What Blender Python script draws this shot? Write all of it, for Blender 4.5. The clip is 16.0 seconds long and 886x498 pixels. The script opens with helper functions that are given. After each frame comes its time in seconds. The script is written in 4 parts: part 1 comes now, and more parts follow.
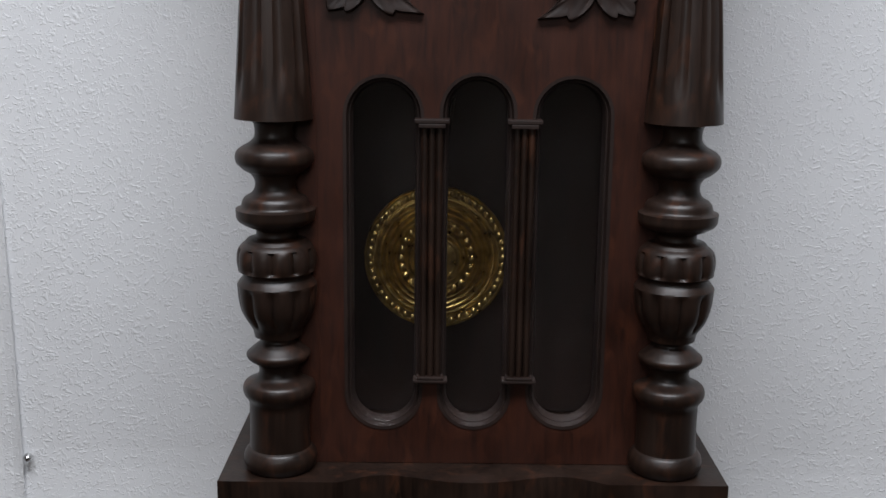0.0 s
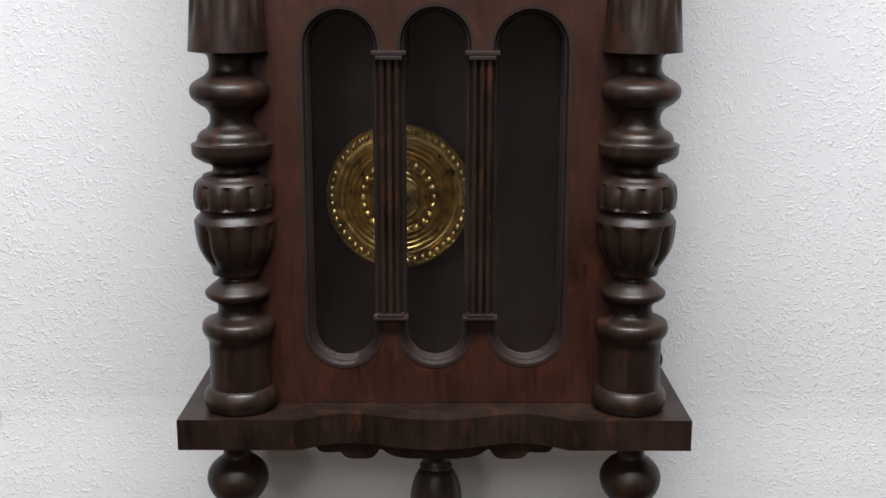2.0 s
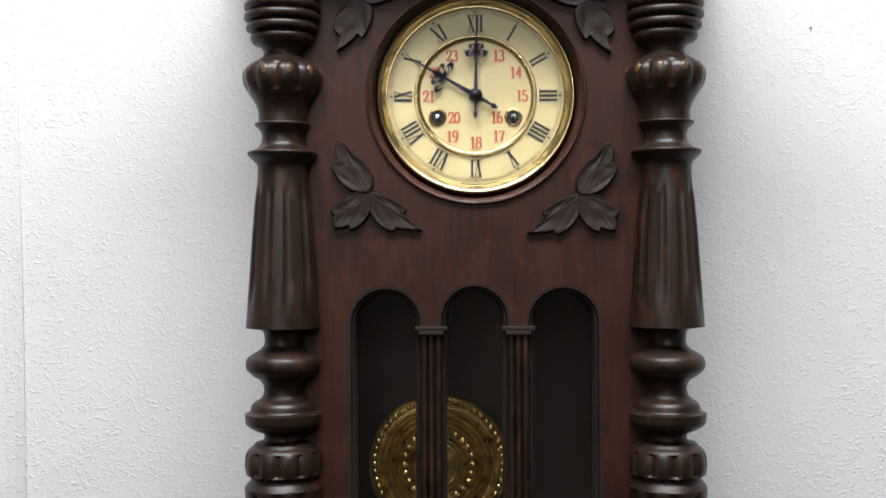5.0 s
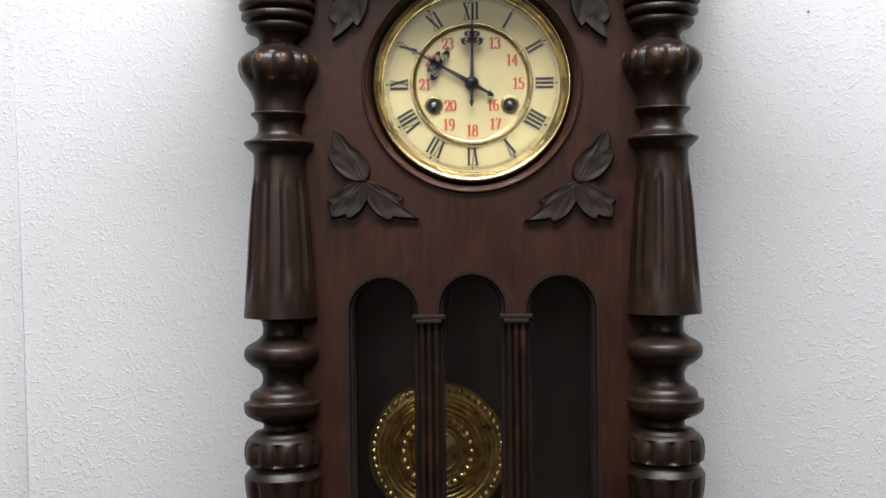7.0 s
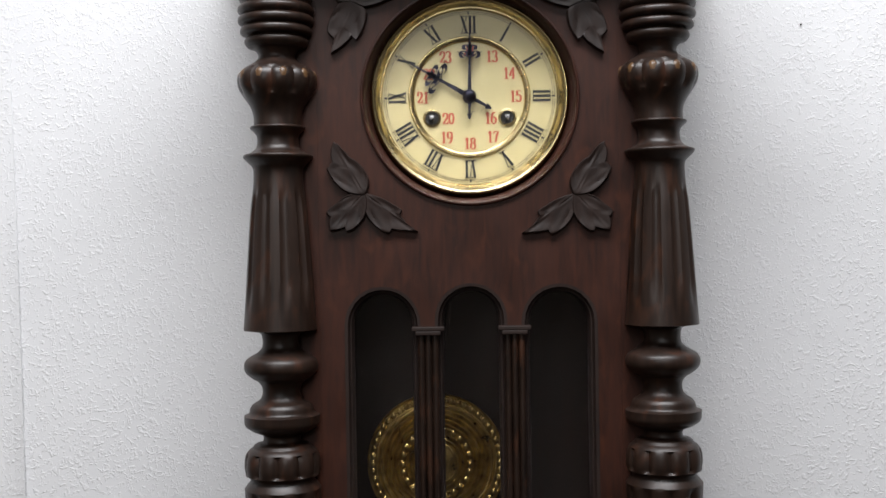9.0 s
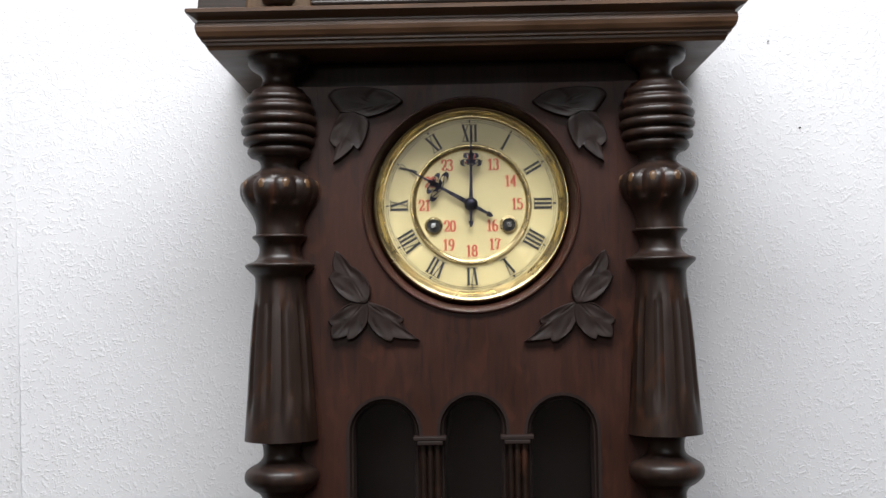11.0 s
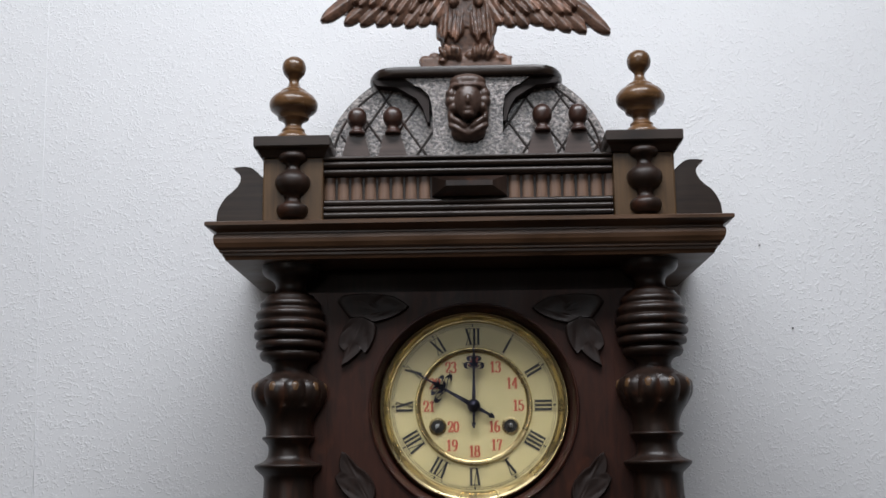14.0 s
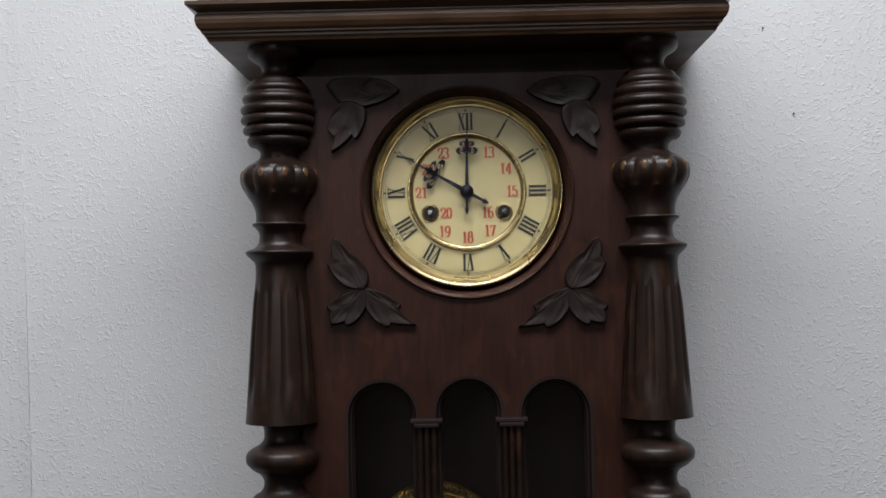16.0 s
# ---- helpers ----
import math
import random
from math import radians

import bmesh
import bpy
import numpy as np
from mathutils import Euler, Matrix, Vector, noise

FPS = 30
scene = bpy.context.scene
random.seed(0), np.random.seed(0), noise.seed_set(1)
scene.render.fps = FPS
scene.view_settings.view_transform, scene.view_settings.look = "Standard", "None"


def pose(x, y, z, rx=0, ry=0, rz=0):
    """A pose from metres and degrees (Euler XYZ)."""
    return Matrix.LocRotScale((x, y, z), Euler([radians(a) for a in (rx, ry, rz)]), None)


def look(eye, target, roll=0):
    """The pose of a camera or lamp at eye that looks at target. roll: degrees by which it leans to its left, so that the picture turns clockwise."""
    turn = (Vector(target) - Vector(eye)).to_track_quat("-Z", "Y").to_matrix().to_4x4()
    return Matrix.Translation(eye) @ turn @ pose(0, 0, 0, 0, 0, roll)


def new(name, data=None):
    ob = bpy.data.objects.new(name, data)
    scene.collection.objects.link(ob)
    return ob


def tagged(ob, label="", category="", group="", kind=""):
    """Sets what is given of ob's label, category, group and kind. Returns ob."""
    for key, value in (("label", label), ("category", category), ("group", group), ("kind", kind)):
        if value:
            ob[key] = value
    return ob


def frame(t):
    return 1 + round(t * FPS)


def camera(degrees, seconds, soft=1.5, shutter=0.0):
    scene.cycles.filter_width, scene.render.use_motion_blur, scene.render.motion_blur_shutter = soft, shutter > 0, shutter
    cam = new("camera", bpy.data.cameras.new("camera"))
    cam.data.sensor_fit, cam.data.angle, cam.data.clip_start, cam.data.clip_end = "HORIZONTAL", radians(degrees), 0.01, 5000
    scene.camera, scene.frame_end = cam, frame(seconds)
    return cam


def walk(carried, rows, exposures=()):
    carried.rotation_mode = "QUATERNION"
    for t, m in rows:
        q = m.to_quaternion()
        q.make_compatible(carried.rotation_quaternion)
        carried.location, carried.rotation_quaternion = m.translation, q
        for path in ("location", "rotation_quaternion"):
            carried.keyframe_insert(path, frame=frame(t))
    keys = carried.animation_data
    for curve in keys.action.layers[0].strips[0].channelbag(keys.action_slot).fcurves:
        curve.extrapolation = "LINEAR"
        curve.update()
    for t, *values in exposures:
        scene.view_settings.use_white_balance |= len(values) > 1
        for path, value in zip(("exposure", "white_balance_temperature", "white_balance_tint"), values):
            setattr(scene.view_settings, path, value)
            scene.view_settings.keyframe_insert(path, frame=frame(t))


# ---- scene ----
cam = camera(42.63, 16.0, 1.6)
# seconds, eye x y z, yaw, pitch, roll
PATH = [
    (0, -0.0289, -1.0089, 1.5992, -0.211, -12.427, 0.666),
    (0.5, -0.0247, -1.0061, 1.5764, -0.202, -14.781, 0.716),
    (1, -0.0216, -0.9974, 1.5573, -0.052, -16.009, 0.690),
    (1.5, -0.0049, -0.9985, 1.5509, 0.190, -15.137, 0.828),
    (2, 0.0058, -1.0097, 1.5553, -0.042, -12.922, 0.109),
    (2.5, 0.0116, -1.0259, 1.5465, 0.275, -7.971, -0.123),
    (3, 0.0060, -1.0417, 1.5701, 0.427, -5.869, 0.173),
    (3.5, 0.0012, -1.0493, 1.5792, 0.567, -3.765, -0.098),
    (4, -0.0033, -1.0613, 1.5797, 0.660, -1.134, -0.155),
    (4.2, -0.0051, -1.0669, 1.5755, 0.767, -0.115, -0.129),
    (6.3, -0.0092, -1.0654, 1.5593, 1.237, 0.808, -0.391),
    (6.5, -0.0088, -1.0647, 1.5606, 1.140, 0.580, -0.505),
    (7, -0.0036, -1.0673, 1.5683, 1.186, -0.316, -0.674),
    (7.5, -0.0075, -1.0709, 1.5654, 1.030, 0.004, -0.641),
    (8, -0.0134, -1.0748, 1.5631, 0.623, 0.014, -0.600),
    (10.5, -0.0133, -1.0693, 1.6012, 0.612, 0.478, -1.106),
    (11, -0.0118, -1.0738, 1.6094, 0.606, 3.254, -1.013),
    (11.5, -0.0096, -1.0849, 1.6174, 0.751, 5.899, -0.634),
    (12, -0.0049, -1.0982, 1.6207, 0.908, 9.165, -0.415),
    (12.5, 0.0033, -1.1117, 1.6488, 1.294, 10.693, -0.265),
    (13, 0.0013, -1.1222, 1.6510, 1.077, 13.191, -0.693),
    (13.5, -0.0034, -1.1248, 1.6476, 1.014, 13.866, -0.657),
    (14, 0.0000, -1.1193, 1.6444, 1.314, 11.124, -0.647),
    (14.5, -0.0029, -1.1097, 1.6445, 0.942, 8.019, -0.585),
    (15, -0.0113, -1.1043, 1.6430, 0.582, 5.070, -0.803),
    (15.5, -0.0089, -1.0981, 1.6319, 0.581, 3.301, -1.079),
    (16, 0.0025, -1.0933, 1.6192, 1.266, 1.934, -1.061),
]


def aim(x, y, z, yaw, pitch, roll):
    return pose(x, y, z, 0, 0, yaw) @ pose(0, 0, 0, 90 + pitch) @ pose(0, 0, 0, 0, 0, roll)


EXPOSURES = [(0, -0.34, 6300, 10), (0.5, -0.20, 6400, 10), (1.0, 0.0, 6500, 10), (1.5, 0.14, 6550, 10), (2.0, 0.34, 6550, 10), (2.5, 0.50, 6550, 10), (3.0, 0.49, 6550, 10), (3.5, 0.42, 6550, 10), (4.2, 0.28, 6600, 10), (6.3, 0.05, 6550, 10),
             (8.2, -0.03, 6550, 10), (10.5, 0.02, 6550, 10), (11.0, 0.02, 6500, 10), (12.0, -0.28, 6450, 10), (12.5, -0.49, 6350, 10), (13.5, -0.80, 6350, 10), (14.5, -0.82, 6400, 10), (15.0, -0.90, 6450, 10), (16.0, -0.74, 6450, 10)]
walk(cam, [(t, aim(*r)) for t, *r in PATH], EXPOSURES)

# ---- light: a lamp under the ceiling above the camera, an added high fill and a small lamp behind it ----
world = bpy.data.worlds.new("world")
scene.world = world
world.use_nodes = True
world.node_tree.nodes["Background"].inputs[0].default_value = (0.75, 0.85, 1.0, 1)
world.node_tree.nodes["Background"].inputs[1].default_value = 0.3


def area_lamp(name, eye, target, width, height, power, colour):
    data = bpy.data.lights.new(name, "AREA")
    data.shape, data.size, data.size_y, data.energy, data.color = "RECTANGLE", width, height, power, colour
    ob = new(name, data)
    ob.matrix_world = look(eye, target)
    return ob


area_lamp("ceiling_light", (-0.03, -0.82, 2.78), (-0.03, -0.80, 0), 1.25, 0.45, 48, (0.955, 0.968, 1.0))
# added fill panel, no window there: brightens the crest's varnish and finials
area_lamp("high_window_light", (-0.25, -2.66, 2.64), (-0.25, 0, 2.30), 1.7, 0.42, 10, (0.92, 0.96, 1.0))
area_lamp("lamp_light", (-0.48, -2.30, 1.98), (0, 0, 1.5), 0.14, 0.14, 2.4, (1.0, 0.92, 0.84))


# ---- materials ----
def material(name):
    m = bpy.data.materials.new(name)
    m.use_nodes = True
    return m, m.node_tree.nodes, m.node_tree.links, m.node_tree.nodes["Principled BSDF"]


def ramp(nodes, stops):
    r = nodes.new("ShaderNodeValToRGB")
    while len(r.color_ramp.elements) < len(stops):
        r.color_ramp.elements.new(0.5)
    for e, (p, c) in zip(r.color_ramp.elements, stops):
        e.position, e.color = p, (*c, 1) if len(c) == 3 else c
    return r


def noise_node(nodes, links, coords, stretch, scale, detail=4, distortion=0.0):
    mp = nodes.new("ShaderNodeMapping")
    mp.inputs["Scale"].default_value = stretch
    links.new(coords, mp.inputs["Vector"])
    n = nodes.new("ShaderNodeTexNoise")
    n.inputs["Scale"].default_value = scale
    n.inputs["Detail"].default_value = detail
    n.inputs["Distortion"].default_value = distortion
    links.new(mp.outputs[0], n.inputs["Vector"])
    return n


def bump(nodes, links, height, bsdf, strength, distance):
    b = nodes.new("ShaderNodeBump")
    b.inputs["Strength"].default_value, b.inputs["Distance"].default_value = strength, distance
    links.new(height, b.inputs["Height"])
    links.new(b.outputs[0], bsdf.inputs["Normal"])


def wood(name, dark, light, rough=0.38, along=(1, 1, 0.06), coat=0.25, relief=0.25, worn=None, gloss=0.36):
    """Varnished wood: long grain, broad cloudy stain, worn gloss."""
    m, nodes, links, bsdf = material(name)
    tc = nodes.new("ShaderNodeTexCoord").outputs["Object"]
    grain = noise_node(nodes, links, tc, along, 260, 5, 0.4)
    cloud = noise_node(nodes, links, tc, (1, 1, 0.7), 22, 3)
    mix = nodes.new("ShaderNodeMath")
    mix.operation = "ADD"
    half = nodes.new("ShaderNodeMath")
    half.operation = "MULTIPLY"
    half.inputs[1].default_value = 0.55
    links.new(grain.outputs[0], half.inputs[0])
    part_b = nodes.new("ShaderNodeMath")
    part_b.operation = "MULTIPLY"
    part_b.inputs[1].default_value = 0.5
    links.new(cloud.outputs[0], part_b.inputs[0])
    links.new(half.outputs[0], mix.inputs[0])
    links.new(part_b.outputs[0], mix.inputs[1])
    mid = tuple((a + b) / 2 for a, b in zip(dark, light))
    r = ramp(nodes, [(0.36, dark), (0.52, mid), (0.72, light)])
    links.new(mix.outputs[0], r.inputs[0])
    if worn:
        patch = noise_node(nodes, links, tc, (1, 1, 0.45), 75, 3, 0.6)
        pr = ramp(nodes, [(0.55, (0, 0, 0)), (0.72, (1, 1, 1))])
        links.new(patch.outputs[0], pr.inputs[0])
        blend = nodes.new("ShaderNodeMix")
        blend.data_type = "RGBA"
        blend.inputs[7].default_value = (*worn, 1)
        links.new(pr.outputs[0], blend.inputs[0])
        links.new(r.outputs[0], blend.inputs[6])
        links.new(blend.outputs[2], bsdf.inputs["Base Color"])
    else:
        links.new(r.outputs[0], bsdf.inputs["Base Color"])
    rr = ramp(nodes, [(0.3, (rough - 0.08,) * 3), (0.7, (rough + 0.12,) * 3)])
    links.new(cloud.outputs[0], rr.inputs[0])
    links.new(rr.outputs[0], bsdf.inputs["Roughness"])
    bsdf.inputs["Coat Weight"].default_value = coat
    bsdf.inputs["Coat Roughness"].default_value = 0.32
    bsdf.inputs["Specular IOR Level"].default_value = gloss
    bump(nodes, links, grain.outputs[0], bsdf, relief, 0.0006)
    return m


def metal(name, dark, light, rough, scale=120, relief=0.1):
    m, nodes, links, bsdf = material(name)
    tc = nodes.new("ShaderNodeTexCoord").outputs["Object"]
    n = noise_node(nodes, links, tc, (1, 1, 1), scale, 4)
    r = ramp(nodes, [(0.35, dark), (0.65, light)])
    links.new(n.outputs[0], r.inputs[0])
    links.new(r.outputs[0], bsdf.inputs["Base Color"])
    rr = ramp(nodes, [(0.3, (rough,) * 3), (0.7, (rough + 0.15,) * 3)])
    links.new(n.outputs[0], rr.inputs[0])
    links.new(rr.outputs[0], bsdf.inputs["Roughness"])
    bsdf.inputs["Metallic"].default_value = 1.0
    bump(nodes, links, n.outputs[0], bsdf, relief, 0.0004)
    return m


def paint(name, colour, rough=0.5, vary=0.08, scale=60):
    m, nodes, links, bsdf = material(name)
    tc = nodes.new("ShaderNodeTexCoord").outputs["Object"]
    n = noise_node(nodes, links, tc, (1, 1, 1), scale, 4)
    r = ramp(nodes, [(0.3, tuple(c * (1 - vary) for c in colour)), (0.7, tuple(min(1, c * (1 + vary)) for c in colour))])
    links.new(n.outputs[0], r.inputs[0])
    links.new(r.outputs[0], bsdf.inputs["Base Color"])
    bsdf.inputs["Roughness"].default_value = rough
    return m


def woodchip_paper(name):
    """White painted woodchip wallpaper: short raised worms and finer grit."""
    m, nodes, links, bsdf = material(name)
    tc = nodes.new("ShaderNodeTexCoord").outputs["Object"]
    broad = noise_node(nodes, links, tc, (1, 1, 1), 3.0, 3)
    r = ramp(nodes, [(0.3, (0.745, 0.75, 0.765)), (0.7, (0.79, 0.795, 0.805))])
    links.new(broad.outputs[0], r.inputs[0])
    links.new(r.outputs[0], bsdf.inputs["Base Color"])
    bsdf.inputs["Roughness"].default_value = 0.55
    a = noise_node(nodes, links, tc, (1.0, 1, 0.8), 270, 1.2, 0.8)
    b = noise_node(nodes, links, tc, (0.75, 1, 1.1), 300, 1.2, 0.8)
    ra = ramp(nodes, [(0.58, (0, 0, 0)), (0.70, (1, 1, 1))])
    rb = ramp(nodes, [(0.58, (0, 0, 0)), (0.70, (1, 1, 1))])
    links.new(a.outputs[0], ra.inputs[0])
    links.new(b.outputs[0], rb.inputs[0])
    mx = nodes.new("ShaderNodeMath")
    mx.operation = "MAXIMUM"
    links.new(ra.outputs[0], mx.inputs[0])
    links.new(rb.outputs[0], mx.inputs[1])
    sw = nodes.new("ShaderNodeMath")
    sw.operation = "MULTIPLY_ADD"
    sw.inputs[1].default_value = 9.0
    links.new(broad.outputs[0], sw.inputs[0])
    links.new(mx.outputs[0], sw.inputs[2])
    bump(nodes, links, sw.outputs[0], bsdf, 0.60, 0.0006)
    return m


def crackled(name, dark, light):
    """Old thick varnish with a lumpy skin; pale glints are painted into its colour."""
    m, nodes, links, bsdf = material(name)
    tc = nodes.new("ShaderNodeTexCoord").outputs["Object"]
    lump = noise_node(nodes, links, tc, (0.8, 1, 1), 430, 6, 0.3)
    r = ramp(nodes, [(0.40, dark), (0.66, light)])
    links.new(lump.outputs[0], r.inputs[0])
    links.new(r.outputs[0], bsdf.inputs["Base Color"])
    bsdf.inputs["Roughness"].default_value = 0.30
    bsdf.inputs["Coat Weight"].default_value = 1.0
    bsdf.inputs["Coat Roughness"].default_value = 0.22
    bump(nodes, links, lump.outputs[0], bsdf, 0.7, 0.0018)
    return m


WALNUT = wood("dark_walnut", (0.0060, 0.0032, 0.0022), (0.0250, 0.0122, 0.0076), 0.40, (1, 1, 0.06), 0.09, 0.25, (0.0400, 0.0150, 0.0076))
WALNUT_LIGHT = wood("worn_walnut", (0.056, 0.0288, 0.012), (0.136, 0.0704, 0.0288), 0.4)
DOOR_RED = wood("red_brown_veneer", (0.0140, 0.0039, 0.0019), (0.043, 0.0108, 0.0044), 0.50, (1, 1, 0.12), 0.04, 0.10, (0.046, 0.0125, 0.0052), 0.30)
CORNICE_WOOD = wood("cornice_walnut", (0.037, 0.0185, 0.0090), (0.102, 0.051, 0.0255), 0.38, (0.06, 1, 1), 0.12)
CREST_WOOD = wood("crest_walnut", (0.0088, 0.00544, 0.004), (0.0336, 0.02, 0.0136), 0.36, (0.06, 1, 1), 0.15)
BLOCK_WOOD = wood("block_walnut", (0.046, 0.025, 0.010), (0.104, 0.057, 0.023), 0.42, (1, 1, 0.06), 0.1)
DENTIL_WOOD = wood("dentil_wood", (0.070, 0.039, 0.025), (0.19, 0.112, 0.074), 0.42)
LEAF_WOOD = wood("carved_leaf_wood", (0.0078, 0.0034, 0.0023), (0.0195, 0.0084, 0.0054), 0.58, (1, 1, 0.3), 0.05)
MASK_WOOD = wood("carved_mask_wood", (0.026, 0.014, 0.0095), (0.085, 0.048, 0.034), 0.38, (1, 1, 1), 0.2, gloss=0.5)
RAIL_WOOD = wood("gallery_rail_wood", (0.032, 0.020, 0.016), (0.092, 0.060, 0.050), 0.38, (0.06, 1, 1), 0.2, gloss=0.5)
KNOB_WOOD = wood("red_walnut_knob", (0.018, 0.0080, 0.0052), (0.056, 0.024, 0.016), 0.32, (1, 1, 0.3), 0.25, gloss=0.5)
# shade of the closed case, frieze and bracket hollow is put into this tone
SHADE_DARK_WOOD = wood("shade_dark_wood", (0.006, 0.0026, 0.0017), (0.019, 0.0080, 0.0050), 0.60, (1, 1, 0.06), 0.0)
# dark wood whose light tone stands in for reflected glints
LATTICE_WOOD = crackled("painted_glint_varnish", (0.024, 0.019, 0.017), (0.33, 0.285, 0.265))
GOLD_WOOD = wood("bronzed_finial", (0.062, 0.030, 0.0115), (0.165, 0.083, 0.034), 0.27, (0.25, 0.25, 1), 0.4)
EAGLE = wood("eagle_bronzed_wood", (0.026, 0.013, 0.0085), (0.15, 0.076, 0.046), 0.42, (1, 1, 1), 0.10, 0.8, (0.24, 0.125, 0.08), 0.5)
BRASS = metal("polished_brass", (0.52, 0.42, 0.22), (0.60, 0.49, 0.27), 0.17, 15, 0.0)
BRASS_OLD = metal("pendulum_brass", (0.30, 0.205, 0.075), (0.50, 0.36, 0.13), 0.26)
STEEL = metal("nail_steel", (0.45, 0.45, 0.46), (0.7, 0.7, 0.7), 0.2)
BLUED = metal("blued_hand_steel", (0.02, 0.02, 0.03), (0.05, 0.05, 0.07), 0.3)
CREAM = paint("dial_cream", (0.450, 0.385, 0.196), 0.35, 0.05, 90)
INK = paint("dial_black_ink", (0.012, 0.012, 0.014), 0.5)
RED_INK = paint("dial_red_ink", (0.36, 0.060, 0.028), 0.5)
HOLE = paint("winding_hole_dark", (0.006, 0.005, 0.004), 0.8)
PAPER = woodchip_paper("woodchip_wallpaper")
# unseen room surfaces, toned darker to cut bounce and reflections on the clock
ROOM_PAINT = paint("room_wall_paint", (0.30, 0.27, 0.24), 0.7, 0.05, 4)
LOW_BOUNCE_PAINT = paint("low_bounce_paint", (0.085, 0.068, 0.055), 0.7, 0.05, 4)
FLOOR_WOOD = wood("floor_boards", (0.035, 0.020, 0.012), (0.09, 0.050, 0.030), 0.4, (1, 0.06, 1))
GLASS, _n, _l, _b = material("door_glass")
_b.inputs["Transmission Weight"].default_value = 1.0
_b.inputs["Roughness"].default_value = 0.02
_b.inputs["IOR"].default_value = 1.45


# ---- mesh helpers ----
def part(name, bm, mat, parent=None, label="", smooth=False, origin=(0, 0, 0)):
    me = bpy.data.meshes.new(name)
    bmesh.ops.recalc_face_normals(bm, faces=bm.faces)
    if smooth:
        for f in bm.faces:
            f.smooth = True
    bm.to_mesh(me)
    bm.free()
    if smooth:
        me.set_sharp_from_angle(angle=radians(38))
    me.materials.append(mat)
    ob = new(name, me)
    ob.location = origin
    if parent:
        ob.parent = parent
    if label:
        tagged(ob, label)
    return ob


def box(bm, x0, x1, y0, y1, z0, z1, bevel=0.0):
    geo = bmesh.ops.create_cube(bm, size=1.0, matrix=Matrix.LocRotScale(
        ((x0 + x1) / 2, (y0 + y1) / 2, (z0 + z1) / 2), None, (abs(x1 - x0), abs(y1 - y0), abs(z1 - z0))))
    if bevel:
        edges = {e for v in geo["verts"] for e in v.link_edges}
        bmesh.ops.bevel(bm, geom=list(edges), offset=bevel, segments=2, affect="EDGES", profile=0.6)
    return bm


def boxed(*args, bevel=0.0015):
    return box(bmesh.new(), *args, bevel=bevel)


def rings(bm, loops, close_start=True, close_end=True):
    """Skin closed loops of equal length one to the next."""
    vs = [[bm.verts.new(p) for p in loop] for loop in loops]
    n = len(vs[0])
    for a, b in zip(vs, vs[1:]):
        for i in range(n):
            bm.faces.new((a[i], a[(i + 1) % n], b[(i + 1) % n], b[i]))
    if close_start:
        bm.faces.new(vs[0][::-1])
    if close_end:
        bm.faces.new(vs[-1])
    return bm


def smooth_profile(points, sub=3):
    """Catmull-Rom through (z, r) points; doubled points stay corners."""
    out = []
    for k in range(len(points) - 1):
        p1, p2 = points[k], points[k + 1]
        if p1 == p2:
            continue
        p0 = points[k - 1] if k else p1
        p3 = points[k + 2] if k + 2 < len(points) else p2
        for j in range(sub):
            t = j / sub
            out.append(tuple(0.5 * (2 * b + (c - a) * t + (2 * a - 5 * b + 4 * c - d) * t * t + (3 * b - a - 3 * c + d) * t ** 3)
                             for a, b, c, d in zip(p0, p1, p2, p3)))
    out.append(points[-1])
    return out


def lathe(bm, profile, seg=40, centre=(0, 0), carve=None, arc=None):
    """Turn a profile of (z, r) round the z axis. carve(z, angle) scales the radius."""
    loops = []
    for z, r in profile:
        loop = []
        for i in range(seg):
            a = 2 * math.pi * i / seg
            k = r * (carve(z, a) if carve else 1.0)
            loop.append((centre[0] + k * math.cos(a), centre[1] + k * math.sin(a), z))
        loops.append(loop)
    return rings(bm, loops)


def lathe_y(bm, profile, seg=64, centre=(0, 0)):
    """Turn a profile of (y, r) round a level axis that runs along y, for dials and discs."""
    return rings(bm, [[(centre[0] + r * math.sin(2 * math.pi * i / seg), y, centre[1] + r * math.cos(2 * math.pi * i / seg))
                       for i in range(seg)] for y, r in profile])


def ring_y(bm, profile, seg=64, centre=(0, 0)):
    """A closed ring: the profile of (y, r) is a closed loop."""
    loops = [[(centre[0] + r * math.sin(2 * math.pi * i / seg), y, centre[1] + r * math.cos(2 * math.pi * i / seg))
              for i in range(seg)] for y, r in profile]
    vs = [[bm.verts.new(p) for p in loop] for loop in loops]
    for a, b in zip(vs, vs[1:] + vs[:1]):
        for i in range(seg):
            bm.faces.new((a[i], a[(i + 1) % seg], b[(i + 1) % seg], b[i]))
    return bm


def slab(bm, outline, y0, y1, holes=()):
    """A board in the x-z plane from y0 (front) to y1 (back), with holes through it."""
    edges = []
    for loop in (outline, *holes):
        vs = [bm.verts.new((x, y0, z)) for x, z in loop]
        edges += [bm.edges.new((vs[i], vs[(i + 1) % len(vs)])) for i in range(len(vs))]
    made = bmesh.ops.triangle_fill(bm, use_beauty=True, edges=edges)
    faces = [f for f in made["geom"] if isinstance(f, bmesh.types.BMFace)]
    out = bmesh.ops.extrude_face_region(bm, geom=faces)
    bmesh.ops.translate(bm, verts=[v for v in out["geom"] if isinstance(v, bmesh.types.BMVert)], vec=(0, y1 - y0, 0))
    return bm


